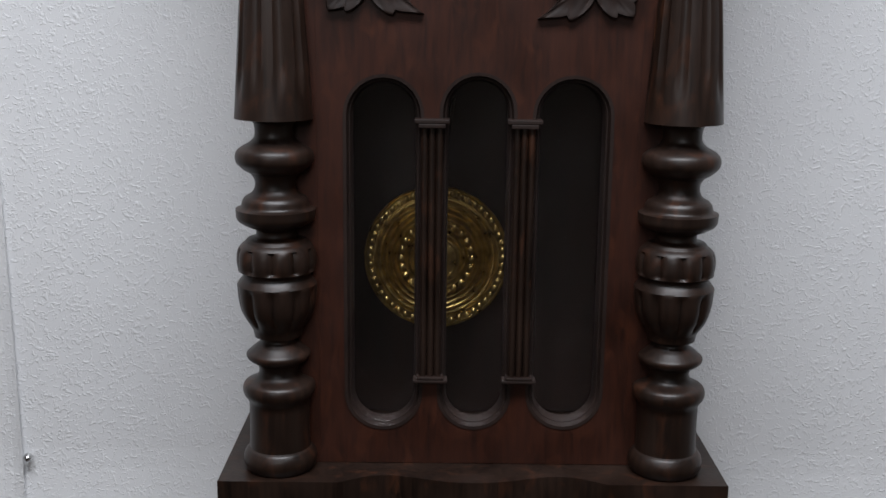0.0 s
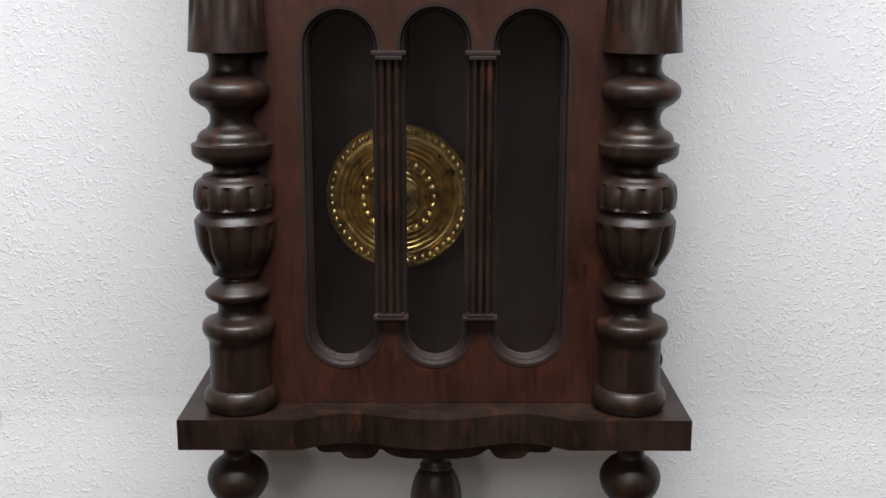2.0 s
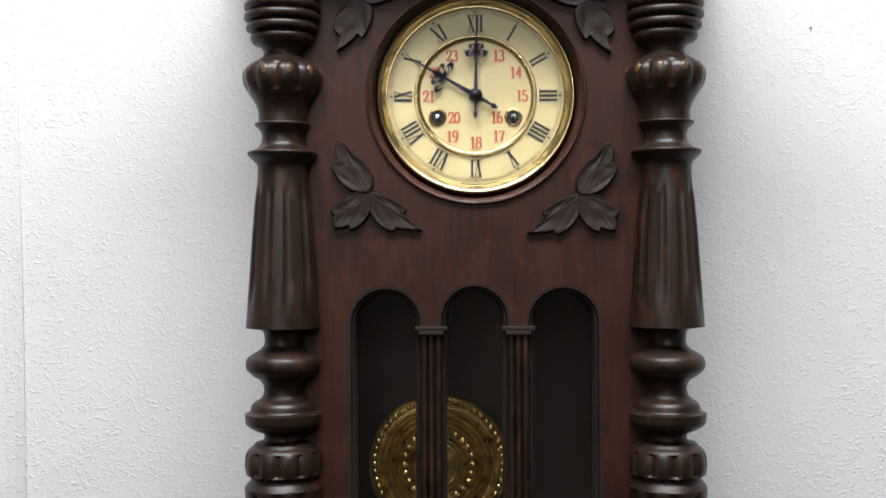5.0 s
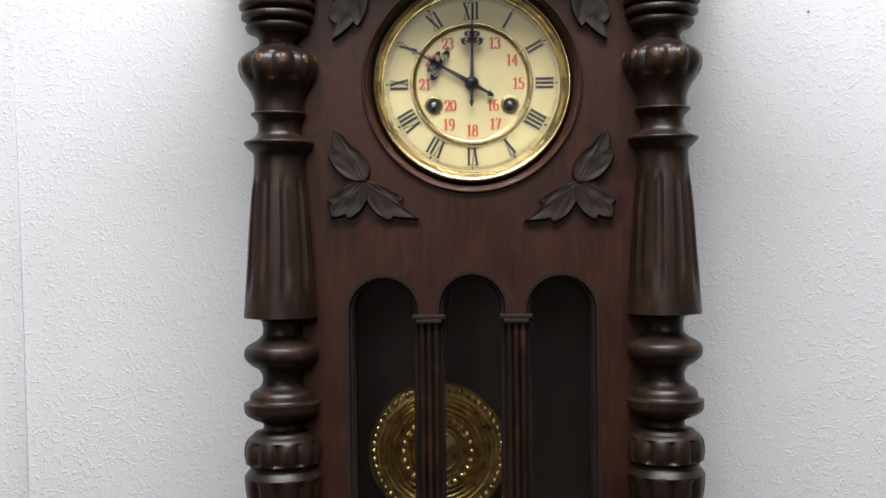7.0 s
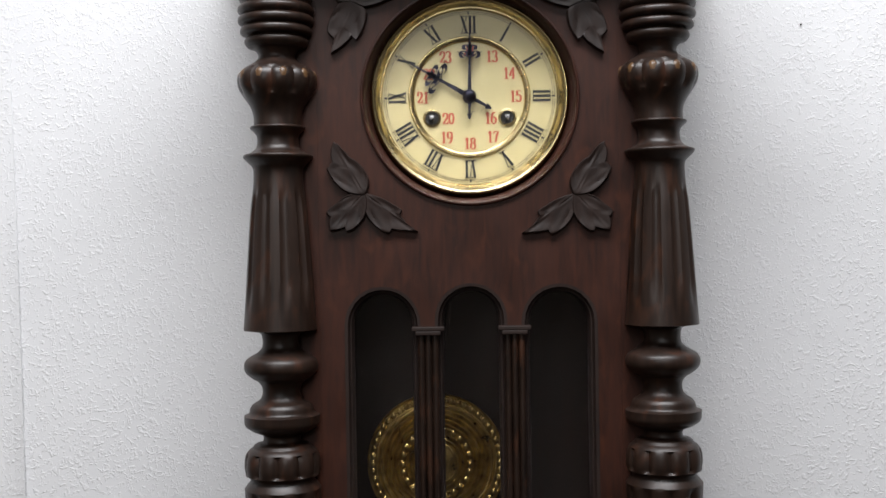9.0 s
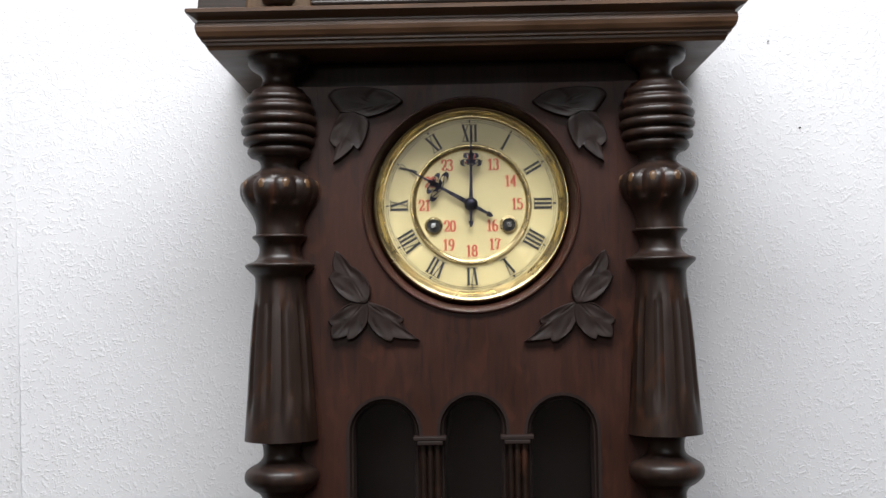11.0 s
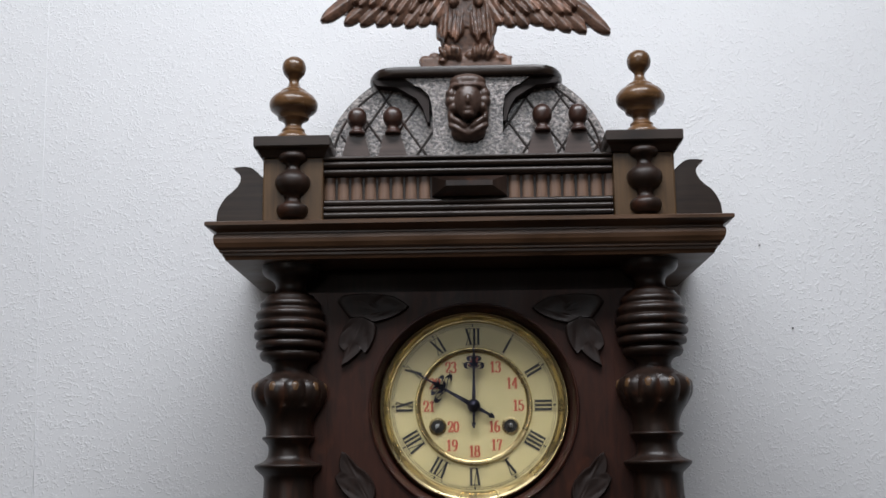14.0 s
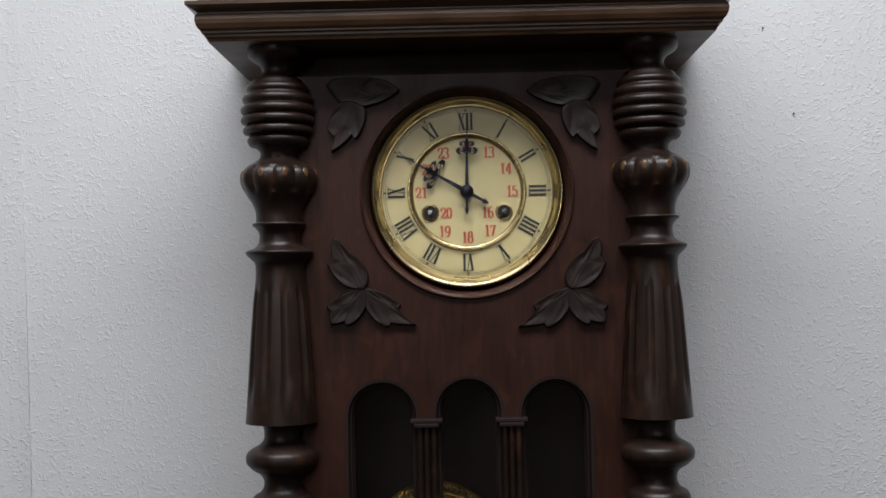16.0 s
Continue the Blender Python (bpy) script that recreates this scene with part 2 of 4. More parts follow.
def moulded(bm, half, front, profile, back=-0.001):
    """A moulding that runs along a front and both sides: profile of (offset, z)."""
    loops = [[(-half - o, back, z), (-half - o, -front - o, z), (half + o, -front - o, z), (half + o, back, z)] for o, z in profile]
    return rings(bm, loops)


def blob(bm, centre, size, seg=14, rot=None):
    m = Matrix.LocRotScale(centre, rot, size)
    bmesh.ops.create_uvsphere(bm, u_segments=seg, v_segments=max(6, seg * 2 // 3), radius=1.0, matrix=m)
    return bm


def lathe_along(bm, path, seg=12):
    """A tube along (x, y, z, radius) stations, square to the y-z or x-z plane as it goes."""
    loops = []
    for k, (x, y, z, r) in enumerate(path):
        a = Vector(path[max(0, k - 1)][:3])
        b = Vector(path[min(len(path) - 1, k + 1)][:3])
        d = (b - a).normalized()
        side = d.cross(Vector((0, 1, 0)))
        side = side.normalized() if side.length > 1e-4 else Vector((1, 0, 0))
        up = side.cross(d)
        loops.append([Vector((x, y, z)) + r * (math.cos(2 * math.pi * i / seg) * side + math.sin(2 * math.pi * i / seg) * up) for i in range(seg)])
    return rings(bm, loops)


def fused(ob, cell, passes):
    """Melt overlapping carved forms into one skin with softened edges."""
    rm = ob.modifiers.new("fuse", "REMESH")
    rm.mode, rm.voxel_size, rm.use_smooth_shade = "VOXEL", cell, True
    sm = ob.modifiers.new("soften", "SMOOTH")
    sm.factor, sm.iterations = 0.5, passes
    return ob


# ---- the room ----
def wall_piece(name, label, x0, x1, y0, y1, z0, z1, mat):
    return tagged(part(name, boxed(x0, x1, y0, y1, z0, z1, bevel=0.0), mat), label, "wall", kind="structure")


tagged(part("wall_north", boxed(-2.0, 2.0, 0.003, 0.12, 0, 2.9, bevel=0), PAPER), "white wall behind woodchip wallpaper", "wall", kind="structure")
wall_piece("wall_west", "plain painted side wall", -2.12, -2.0, -2.8, 0.12, 0, 2.9, ROOM_PAINT)
wall_piece("wall_east", "plain painted side wall", 2.0, 2.12, -2.8, 0.12, 0, 2.9, ROOM_PAINT)
wall_piece("wall_south", "plain unseen wall behind the camera, darkened to cut reflections", -2.0, 2.0, -2.8, -2.7, 0, 2.9, LOW_BOUNCE_PAINT)
tagged(part("floor", boxed(-2.0, 2.0, -2.7, 0.003, -0.1, 0, bevel=0), FLOOR_WOOD), "brown wooden floor", "floor", kind="structure")
tagged(part("ceiling", boxed(-2.0, 2.0, -2.7, 0.003, 2.9, 3.0, bevel=0), ROOM_PAINT), "plain unseen ceiling, toned down to cut bounce", "ceiling", kind="structure")


def bulge(z):
    """The plaster swells a little below the height of the nail."""
    t = min(1.0, max(0.0, (1.185 - z) / 0.14))
    return 0.011 * t * t * (3 - 2 * t)


def paper_strip(name, x0, x1, edge_lift):
    """One hung width of wallpaper; its right edge lifts a little off the wall towards the bottom."""
    bm = bmesh.new()
    xs = [x0, x1 - 0.02, x1 - 0.01, x1 - 0.004, x1]
    zs = [i * 2.9 / 145 for i in range(146)]
    cols = []
    for x in xs:
        col = []
        for z in zs:
            k = max(0.0, (x - (x1 - 0.02)) / 0.02) ** 2
            lift = edge_lift * k * min(1.0, max(0.0, (1.75 - z) / 0.6))
            wob = 0.002 * math.sin(z * 5.0 + 0.6) if x > x1 - 0.03 else 0.0
            lean = -0.019 * (z - 1.3) if x > x1 - 0.03 and edge_lift else 0.0
            col.append(bm.verts.new((x + wob + lean, 0.0019 - lift - (0.0011 if edge_lift else 0.0) - bulge(z), z)))
        cols.append(col)
    faces = [bm.faces.new((a[i], b[i], b[i + 1], a[i + 1])) for a, b in zip(cols, cols[1:]) for i in range(len(zs) - 1)]
    out = bmesh.ops.extrude_face_region(bm, geom=faces)
    bmesh.ops.translate(bm, verts=[v for v in out["geom"] if isinstance(v, bmesh.types.BMVert)], vec=(0, 0.0008, 0))
    return tagged(part(name, bm, PAPER), "white woodchip wallpaper strip with a butt seam", "wallpaper", kind="structure")


paper_strip("wallpaper", -2.0, -0.4225, 0.0050)
paper_strip("wallpaper", -0.46, 2.0, 0.0)

# ---- the clock ----
clock = tagged(new("wall_clock"), "dark carved walnut wall clock with columns and brass pendulum", "wall clock")
clock.location = (0, 0, 0)

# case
part("back_panel", boxed(-0.158, 0.158, -0.014, -0.001, 1.2265, 1.8227), SHADE_DARK_WOOD, clock)
for sx in (-1, 1):
    part("side_panel", boxed(min(sx * 0.146, sx * 0.160), max(sx * 0.146, sx * 0.160), -0.112, -0.0145, 1.2265, 1.8227), DOOR_RED, clock)

# near-black tone carries the cornice's shade on this board
part("frieze", boxed(-0.146, 0.146, -0.1200, -0.100, 1.8010, 1.8226), SHADE_DARK_WOOD, clock, "frieze board under the cornice, toned dark for its shade")
for sx in (-1, 1):
    part("stile", boxed(min(sx * 0.12404, sx * 0.1480), max(sx * 0.12404, sx * 0.1480), -0.1358, -0.1000, 1.2266, 1.8005, bevel=0.0002), DOOR_RED, clock, "red-brown front stile behind the column")

# door
DOOR_Y = -0.136


def stadium(cx, half, top, bottom, inset=0.0, n=14):
    r = half - inset
    pts = [(cx + r * math.cos(math.pi * i / n), top - half + r * math.sin(math.pi * i / n)) for i in range(n + 1)]
    pts += [(cx - r * math.cos(math.pi * i / n), bottom + half - r * math.sin(math.pi * i / n)) for i in range(n + 1)]
    return pts


def disc_outline(cx, cz, r, n=48):
    return [(cx + r * math.cos(2 * math.pi * i / n), cz + r * math.sin(2 * math.pi * i / n)) for i in range(n)]


DIAL_C = (0.0024, 1.7013)
RIM_C = (0.0024, 1.6992)
ARCHES = [(-0.0725, 0.0310, 1.5425, 1.2563), (0.0005, 0.0295, 1.5445, 1.2568), (0.0735, 0.0310, 1.5430, 1.2575)]
door = part("door", slab(bmesh.new(), [(-0.1240, 1.2270), (0.1240, 1.2270), (0.1240, 1.8000), (-0.1240, 1.8000)], DOOR_Y, -0.113,
                         [stadium(*a) for a in ARCHES] + [disc_outline(*RIM_C, 0.0885, 96)]), DOOR_RED, clock, "red-brown veneered door with three arched glazed openings")
for a in ARCHES:
    bm = bmesh.new()
    loops = []
    for inset, y in ((-0.0004, DOOR_Y - 0.0006), (0.0022, DOOR_Y - 0.0004), (0.0040, DOOR_Y + 0.0040), (0.0048, DOOR_Y + 0.0042), (0.0066, DOOR_Y + 0.0085), (0.0066, DOOR_Y + 0.016), (-0.0002, DOOR_Y + 0.016)):
        loops.append([(x, y, z) for x, z in stadium(*a, inset)])
    vs = [[bm.verts.new(p) for p in lp] for lp in loops]
    n = len(vs[0])
    for p, q in zip(vs, vs[1:]):
        for i in range(n):
            bm.faces.new((p[i], p[(i + 1) % n], q[(i + 1) % n], q[i]))
    # matte dark brown, not the door's red, puts the recess shade into the colour
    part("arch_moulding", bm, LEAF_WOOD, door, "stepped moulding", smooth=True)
pane = part("glass_pane", boxed(-0.110, 0.110, -0.1175, -0.1150, 1.245, 1.556, bevel=0), GLASS, door, "clear glass")
pane.visible_shadow = False


def pilaster(cx):
    bm = bmesh.new()
    loop = []
    n = 30
    for z in (1.3030, 1.5025):
        row = []
        for i in range(n + 1):
            u = i / n
            reed = abs(math.sin(3 * math.pi * u)) ** 0.6
            row.append((cx - 0.0086 + 0.0172 * u, DOOR_Y - 0.0015 - 0.0035 * reed, z))
        row += [(cx + 0.0086, DOOR_Y + 0.010, z), (cx - 0.0086, DOOR_Y + 0.010, z)]
        loop.append(row)
    ob = part("pilaster", rings(bm, loop), WALNUT, door, "reeded slender pilaster")
    for z0, z1, w in ((1.5025, 1.5060, 0.0105), (1.5060, 1.5095, 0.0135), (1.2978, 1.3005, 0.0138), (1.3005, 1.3030, 0.0105)):
        part("capital" if z0 > 1.4 else "base", boxed(cx - w, cx + w, DOOR_Y - 0.0075, DOOR_Y + 0.006, z0, z1, bevel=0.0008), LEAF_WOOD, ob)


pilaster(-0.0350)
pilaster(0.0362)


def carved_lobe(bm, outline, root, tip, lift=0.0058, y=DOOR_Y):
    """One carved leaf: ragged outline, hollowed blade with gouge cuts that fan out from the root."""
    r, tp = Vector(root), Vector(tip)
    c = r.lerp(tp, 0.48)
    axis = (tp - r).normalized()
    across = Vector((-axis.y, axis.x))
    pts = []
    for a, b in zip(outline, outline[1:] + outline[:1]):
        a, b = Vector(a), Vector(b)
        n = max(2, int((b - a).length / 0.0016))
        for j in range(n):
            q = a.lerp(b, j / n)
            out = (q - c).normalized()
            pts.append(q + out * 0.0006 * math.sin(math.pi * j / n))
    loops = []
    for k, h in ((1.0, -0.1), (1.0, 0.70), (0.985, 0.88), (0.94, 1.0), (0.86, 0.99), (0.76, 0.94), (0.66, 0.88), (0.56, 0.84), (0.46, 0.82), (0.36, 0.83), (0.26, 0.86), (0.16, 0.9), (0.05, 0.92)):
        loop = []
        for p in pts:
            q = c + (p - c) * k
            d = q - r
            u, v = d.dot(across), max(0.0, d.dot(axis))
            hh = lift * h
            if h > 0.8 and k < 0.95:
                fan = math.atan2(u, v + 0.004)
                deep = min(1.0, v / 0.012) * min(1.0, (0.95 - k) / 0.12)
                hh -= 0.0010 * deep * max(0.0, math.cos(13 * fan)) ** 3
                hh += 0.0011 * math.exp(-(u / 0.0016) ** 2) * deep
            loop.append((q.x, y - hh, q.y))
        loops.append(loop)
    rings(bm, loops)


def leaf_spray(lobes, mirror):
    bm = bmesh.new()
    for k, (outline, root, tip) in enumerate(lobes):
        flip = (lambda q: (0.0015 - q[0], q[1] - 0.0028)) if mirror else (lambda q: q)
        carved_lobe(bm, [flip(q) for q in outline], flip(root), flip(tip), 0.0062 - 0.0007 * k)
    return part("carved_leaves", bm, LEAF_WOOD, door, "applied carved leaf spray", smooth=True)


def plot(x0, z0, pairs):
    """Outline drawn on squared paper, half a millimetre to the square, y up."""
    return [(x0 + 0.0005 * a, z0 + 0.0005 * b) for a, b in pairs]


LOW, HIGH = (-0.0865, 1.6200), (-0.0930, 1.7770)
LOWER = [
    (plot(*LOW, [(-48, 85), (-40, 81), (-23, 61), (-5, 48), (8, 27), (9, 11), (2, -4), (-26, 1), (-44, 15), (-60, 41), (-50, 52), (-53, 68)]), LOW, plot(*LOW, [(-47, 84)])[0]),
    (plot(*LOW, [(3, 3), (-28, -3), (-47, -17), (-62, -30), (-55, -39), (-58, -51), (-55, -61), (-31, -56), (-29, -63), (-16, -58), (1, -40), (6, -19)]), LOW, plot(*LOW, [(-48, -54)])[0]),
    (plot(*LOW, [(-2, 2), (28, -7), (49, -19), (63, -28), (59, -36), (71, -51), (89, -64), (73, -63), (46, -60), (41, -67), (27, -61), (8, -43), (0, -22)]), LOW, plot(*LOW, [(86, -62)])[0]),
]
UPPER = [
    (plot(*HIGH, [(-44, 29), (-34, 40), (6, 43), (54, 37), (80, 20), (75, 14), (54, 2), (20, -8), (-2, 1), (-24, 1)]), HIGH, plot(*HIGH, [(74, 20)])[0]),
    (plot(*HIGH, [(-23, 0), (6, 4), (23, -14), (20, -37), (6, -62), (-2, -55), (-15, -69), (-37, -84), (-32, -58), (-43, -46), (-36, -20)]), HIGH, plot(*HIGH, [(-34, -80)])[0]),
]
for m in (False, True):
    leaf_spray(LOWER, m)
    leaf_spray(UPPER, m)

# dial
dial = part("dial", lathe_y(bmesh.new(), [(-0.1225, 0.0001), (-0.1225, 0.0770), (-0.1180, 0.0770), (-0.1180, 0.0001)], 72, DIAL_C), CREAM, clock, "cream clock dial with black and red numerals", origin=(0, 0.0090, 0))
part("wooden_ring", ring_y(bmesh.new(), [(-0.1100, 0.0838), (-0.1205, 0.0838), (-0.1255, 0.0845), (-0.1305, 0.0857), (-0.1350, 0.0870), (-0.1378, 0.0880), (-0.1390, 0.0889), (-0.1388, 0.0899), (-0.1372, 0.0906), (-0.1350, 0.0909), (-0.1100, 0.0902)], 96, RIM_C), DOOR_RED, door, "hollowed red-brown wooden rim", smooth=True)
part("bezel", ring_y(bmesh.new(), [(-0.1134, 0.0736), (-0.1162, 0.0738), (-0.1170, 0.0744), (-0.1170, 0.0752), (-0.1176, 0.0757), (-0.1204, 0.0768), (-0.1230, 0.0783), (-0.1246, 0.0800), (-0.1248, 0.0812), (-0.1238, 0.0822), (-0.1134, 0.0856)], 120, DIAL_C), BRASS, door, "polished brass bezel", smooth=True)
dial_glass = part("dial_glass", lathe_y(bmesh.new(), [(-0.1246, 0.0001), (-0.1246, 0.0796), (-0.1240, 0.0796), (-0.1240, 0.0001)], 64, DIAL_C), GLASS, door, "clear flat glass", smooth=True)
dial_glass.visible_shadow = False
part("chapter_ring", ring_y(bmesh.new(), [(-0.1224, 0.0464), (-0.1240, 0.0468), (-0.1250, 0.0478), (-0.1252, 0.0486), (-0.1246, 0.0492), (-0.1248, 0.0500), (-0.1246, 0.0508), (-0.1236, 0.0514), (-0.1224, 0.0518)], 96, DIAL_C), BRASS, dial, "thin double brass ring", smooth=True)


def dial_point(r, deg, u=0.0):
    """Place r from the dial's centre at clock angle deg, shifted u to the clockwise side."""
    a = radians(deg)
    return (DIAL_C[0] + r * math.sin(a) + u * math.cos(a), DIAL_C[1] + r * math.cos(a) - u * math.sin(a))


def stroke(bm, deg, u0, r0, u1, r1, w, y0=-0.1231, y1=-0.1224):
    """A flat stroke between two places of one numeral; w is its width across."""
    q = [dial_point(r0, deg, u0 - w / 2), dial_point(r0, deg, u0 + w / 2), dial_point(r1, deg, u1 + w / 2), dial_point(r1, deg, u1 - w / 2)]
    rings(bm, [[(x, y0, z) for x, z in q], [(x, y1, z) for x, z in q]])


ROMAN = ["XII", "I", "II", "III", "IV", "V", "VI", "VII", "VIII", "IX", "X", "XI"]
WIDTHS = {"I": 0.0036, "V": 0.0064, "X": 0.0064}
for h, text in enumerate(ROMAN):
    if text == "IV":
        text = "IIII"
    bm = bmesh.new()
    total = sum(WIDTHS[c] for c in text)
    u = -total / 2
    r0, r1 = 0.0538, 0.0682
    for c in text:
        w = WIDTHS[c]
        if c == "I":
            stroke(bm, h * 30, u + w / 2, r0, u + w / 2, r1, 0.0020)
        elif c == "V":
            stroke(bm, h * 30, u + w * 0.52, r0, u + w * 0.18, r1, 0.0020)
            stroke(bm, h * 30, u + w * 0.52, r0, u + w * 0.86, r1, 0.0007)
        else:
            stroke(bm, h * 30, u + w * 0.84, r0, u + w * 0.16, r1, 0.0020)
            stroke(bm, h * 30, u + w * 0.16, r0, u + w * 0.84, r1, 0.0007, -0.1233)
        u += w
    for r in (r0, r1):
        stroke(bm, h * 30, 0, r - 0.00025, 0, r + 0.00025, total, -0.1232)
    part("numeral", bm, INK, dial)

bm = bmesh.new()
for r in (0.0702, 0.0719):
    ring_y(bm, [(-0.1224, r), (-0.1228, r), (-0.1228, r + 0.0003), (-0.1224, r + 0.0003)], 96, DIAL_C)
for k in range(60):
    w = 0.0013 if k % 5 == 0 else 0.0004
    stroke(bm, k * 6, 0, 0.0702 if k % 5 else 0.0696, 0, 0.0721, w, -0.1229)
part("minute_track", bm, INK, dial, "fine printed minute track")


def arc(cx, cz, rx, rz, a0, a1, n=12):
    return [(cx + rx * math.cos(radians(a0 + (a1 - a0) * i / n)), cz + rz * math.sin(radians(a0 + (a1 - a0) * i / n))) for i in range(n + 1)]


# condensed old-style figures in a box half as wide as high: pen strokes, thick where they run upright
FIGURES = {
    "0": [arc(0.25, 0.5, 0.19, 0.46, 0, 360, 20)],
    "1": [[(0.27, 0.03), (0.27, 1.0)], [(0.27, 0.98), (0.20, 0.86), (0.08, 0.82)], [(0.08, 0.03), (0.46, 0.03)]],
    "2": [arc(0.25, 0.73, 0.18, 0.24, 200, -20) + [(0.38, 0.52), (0.22, 0.28), (0.08, 0.07)], [(0.05, 0.07), (0.44, 0.07), (0.47, 0.25)]],
    "3": [arc(0.22, 0.75, 0.18, 0.22, 160, -90), arc(0.22, 0.27, 0.21, 0.25, 90, -165)],
    "4": [[(0.34, 0.03), (0.34, 1.0)], [(0.34, 0.98), (0.03, 0.30)], [(0.02, 0.29), (0.48, 0.29)], [(0.22, 0.03), (0.46, 0.03)]],
    "5": [[(0.10, 0.96), (0.42, 0.94)], [(0.11, 0.96), (0.09, 0.55)], arc(0.23, 0.32, 0.20, 0.30, 130, -160)],
    "6": [arc(0.25, 0.30, 0.19, 0.28, 0, 360, 18), arc(0.30, 0.42, 0.24, 0.55, 185, 70)],
    "7": [[(0.05, 0.78), (0.08, 0.95), (0.45, 0.95)], [(0.44, 0.95), (0.30, 0.60), (0.20, 0.02)]],
    "8": [arc(0.25, 0.75, 0.16, 0.22, 0, 360, 16), arc(0.25, 0.27, 0.20, 0.26, 0, 360, 16)],
    "9": [arc(0.25, 0.69, 0.19, 0.28, 0, 360, 18), arc(0.20, 0.57, 0.24, 0.55, 5, -110)],
}


def written(text, high, place, mat, parent):
    """A printed number: each figure is a set of flat ribbons."""
    bm = bmesh.new()
    wide = 0.52 * high
    for k, c in enumerate(text):
        left = place[0] + wide * (k - len(text) / 2)
        for n, line in enumerate(FIGURES[c]):
            pts = [Vector((left + high * a, place[2] + high * (b - 0.5))) for a, b in line]
            sides = []
            for i, p in enumerate(pts):
                d = (pts[min(i + 1, len(pts) - 1)] - pts[max(i - 1, 0)]).normalized()
                w = high * (0.035 + 0.055 * abs(d.y))
                nrm = Vector((-d.y, d.x)) * w
                sides.append((p + nrm, p - nrm))
            front, back = place[1] - 0.00005 * n, place[1] + 0.0004
            rings(bm, [[(a.x, front, a.y), (b.x, front, b.y), (b.x, back, b.y), (a.x, back, a.y)] for a, b in sides])
    return part("numeral", bm, mat, parent)


for k in range(12):
    hour = 12 + (k if k else 12)
    x, z = dial_point(0.0392, k * 30)
    if hour in (16, 20):  # moved inwards, clear of the winding holes
        x, z = DIAL_C[0] + (0.0178 if hour == 16 else -0.0180), DIAL_C[1] - 0.0180
    written(str(hour), 0.0098, (x, -0.1229, z), RED_INK, dial)


def flat(bm, outline, y0, y1):
    return slab(bm, outline, y0, y1)


def clock_hand(name, deg, length, crown, tail, y, wide=1.0):
    """A pierced, blackened hand: needle, ornamental crown, short crossed tail."""
    bm = bmesh.new()

    def st(u0, r0, u1, r1, w, w1=None):
        w1 = w if w1 is None else w1
        u0, u1, w, w1 = u0 * wide, u1 * wide, w * wide ** 0.5, w1 * wide ** 0.5
        q = [dial_point(r0, deg, u0 - w / 2), dial_point(r0, deg, u0 + w / 2), dial_point(r1, deg, u1 + w1 / 2), dial_point(r1, deg, u1 - w1 / 2)]
        rings(bm, [[(x, y - 0.0005, z) for x, z in q], [(x, y + 0.0005, z) for x, z in q]])

    st(0, 0.003, 0, crown - 0.006, 0.0034, 0.0018)
    st(0, crown - 0.006, 0, length, 0.0018, 0.0009)
    for sgn in (-1, 1):
        for (cu, cr, rad) in ((0.0048, crown - 0.002, 0.0030), (0.0030, crown + 0.0040, 0.0022)):
            for k in range(9):
                a0, a1 = k * 0.55 - 1.6, (k + 1) * 0.55 - 1.6
                st(sgn * (cu + rad * math.cos(a0)), cr + rad * math.sin(a0), sgn * (cu + rad * math.cos(a1)), cr + rad * math.sin(a1), 0.0029)
        st(0, crown - 0.005, sgn * 0.0065, crown - 0.001, 0.0017)
        st(sgn * 0.0062, crown - 0.002, sgn * 0.0106, crown + 0.0006, 0.0030, 0.0004)
        st(0, -tail + 0.003, sgn * 0.0046, -tail + 0.0034, 0.0028, 0.0018)
    st(-0.0035, crown - 0.006, 0.0035, crown - 0.006, 0.0014)
    st(0, crown - 0.003, 0, crown + 0.0085, 0.0046, 0.0022)
    st(0, -0.003, 0, -tail, 0.0030, 0.0014)
    st(0, -tail + 0.002, 0, -tail - 0.003, 0.0044, 0.0012)
    return part(name, bm, BLUED, dial, "ornate pierced black hand")


bm = bmesh.new()
for k in range(8):
    a = math.pi * k / 4
    for u, v in ((0.0040, 0.0058), (0.0024, 0.0030)):
        stroke(bm, 0, u * math.sin(a), 0.0235 + u * math.cos(a), v * math.sin(a + 0.1), 0.0235 + v * math.cos(a + 0.1), 0.0008)
part("maker_mark", bm, paint("faded_mark_ink", (0.30, 0.25, 0.16), 0.6), dial, "faint printed mark")
clock_hand("hour_hand", 300, 0.0570, 0.0325, 0.0180, -0.1262, 1.6)
clock_hand("minute_hand", 1, 0.0655, 0.0370, 0.0165, -0.1282)
part("hand_boss", lathe_y(bmesh.new(), [(-0.1225, 0.0058), (-0.1290, 0.0058), (-0.1312, 0.0046), (-0.1325, 0.0026), (-0.1329, 0.0002)], 24, DIAL_C), BLUED, dial, "rounded steel centre boss", smooth=True)
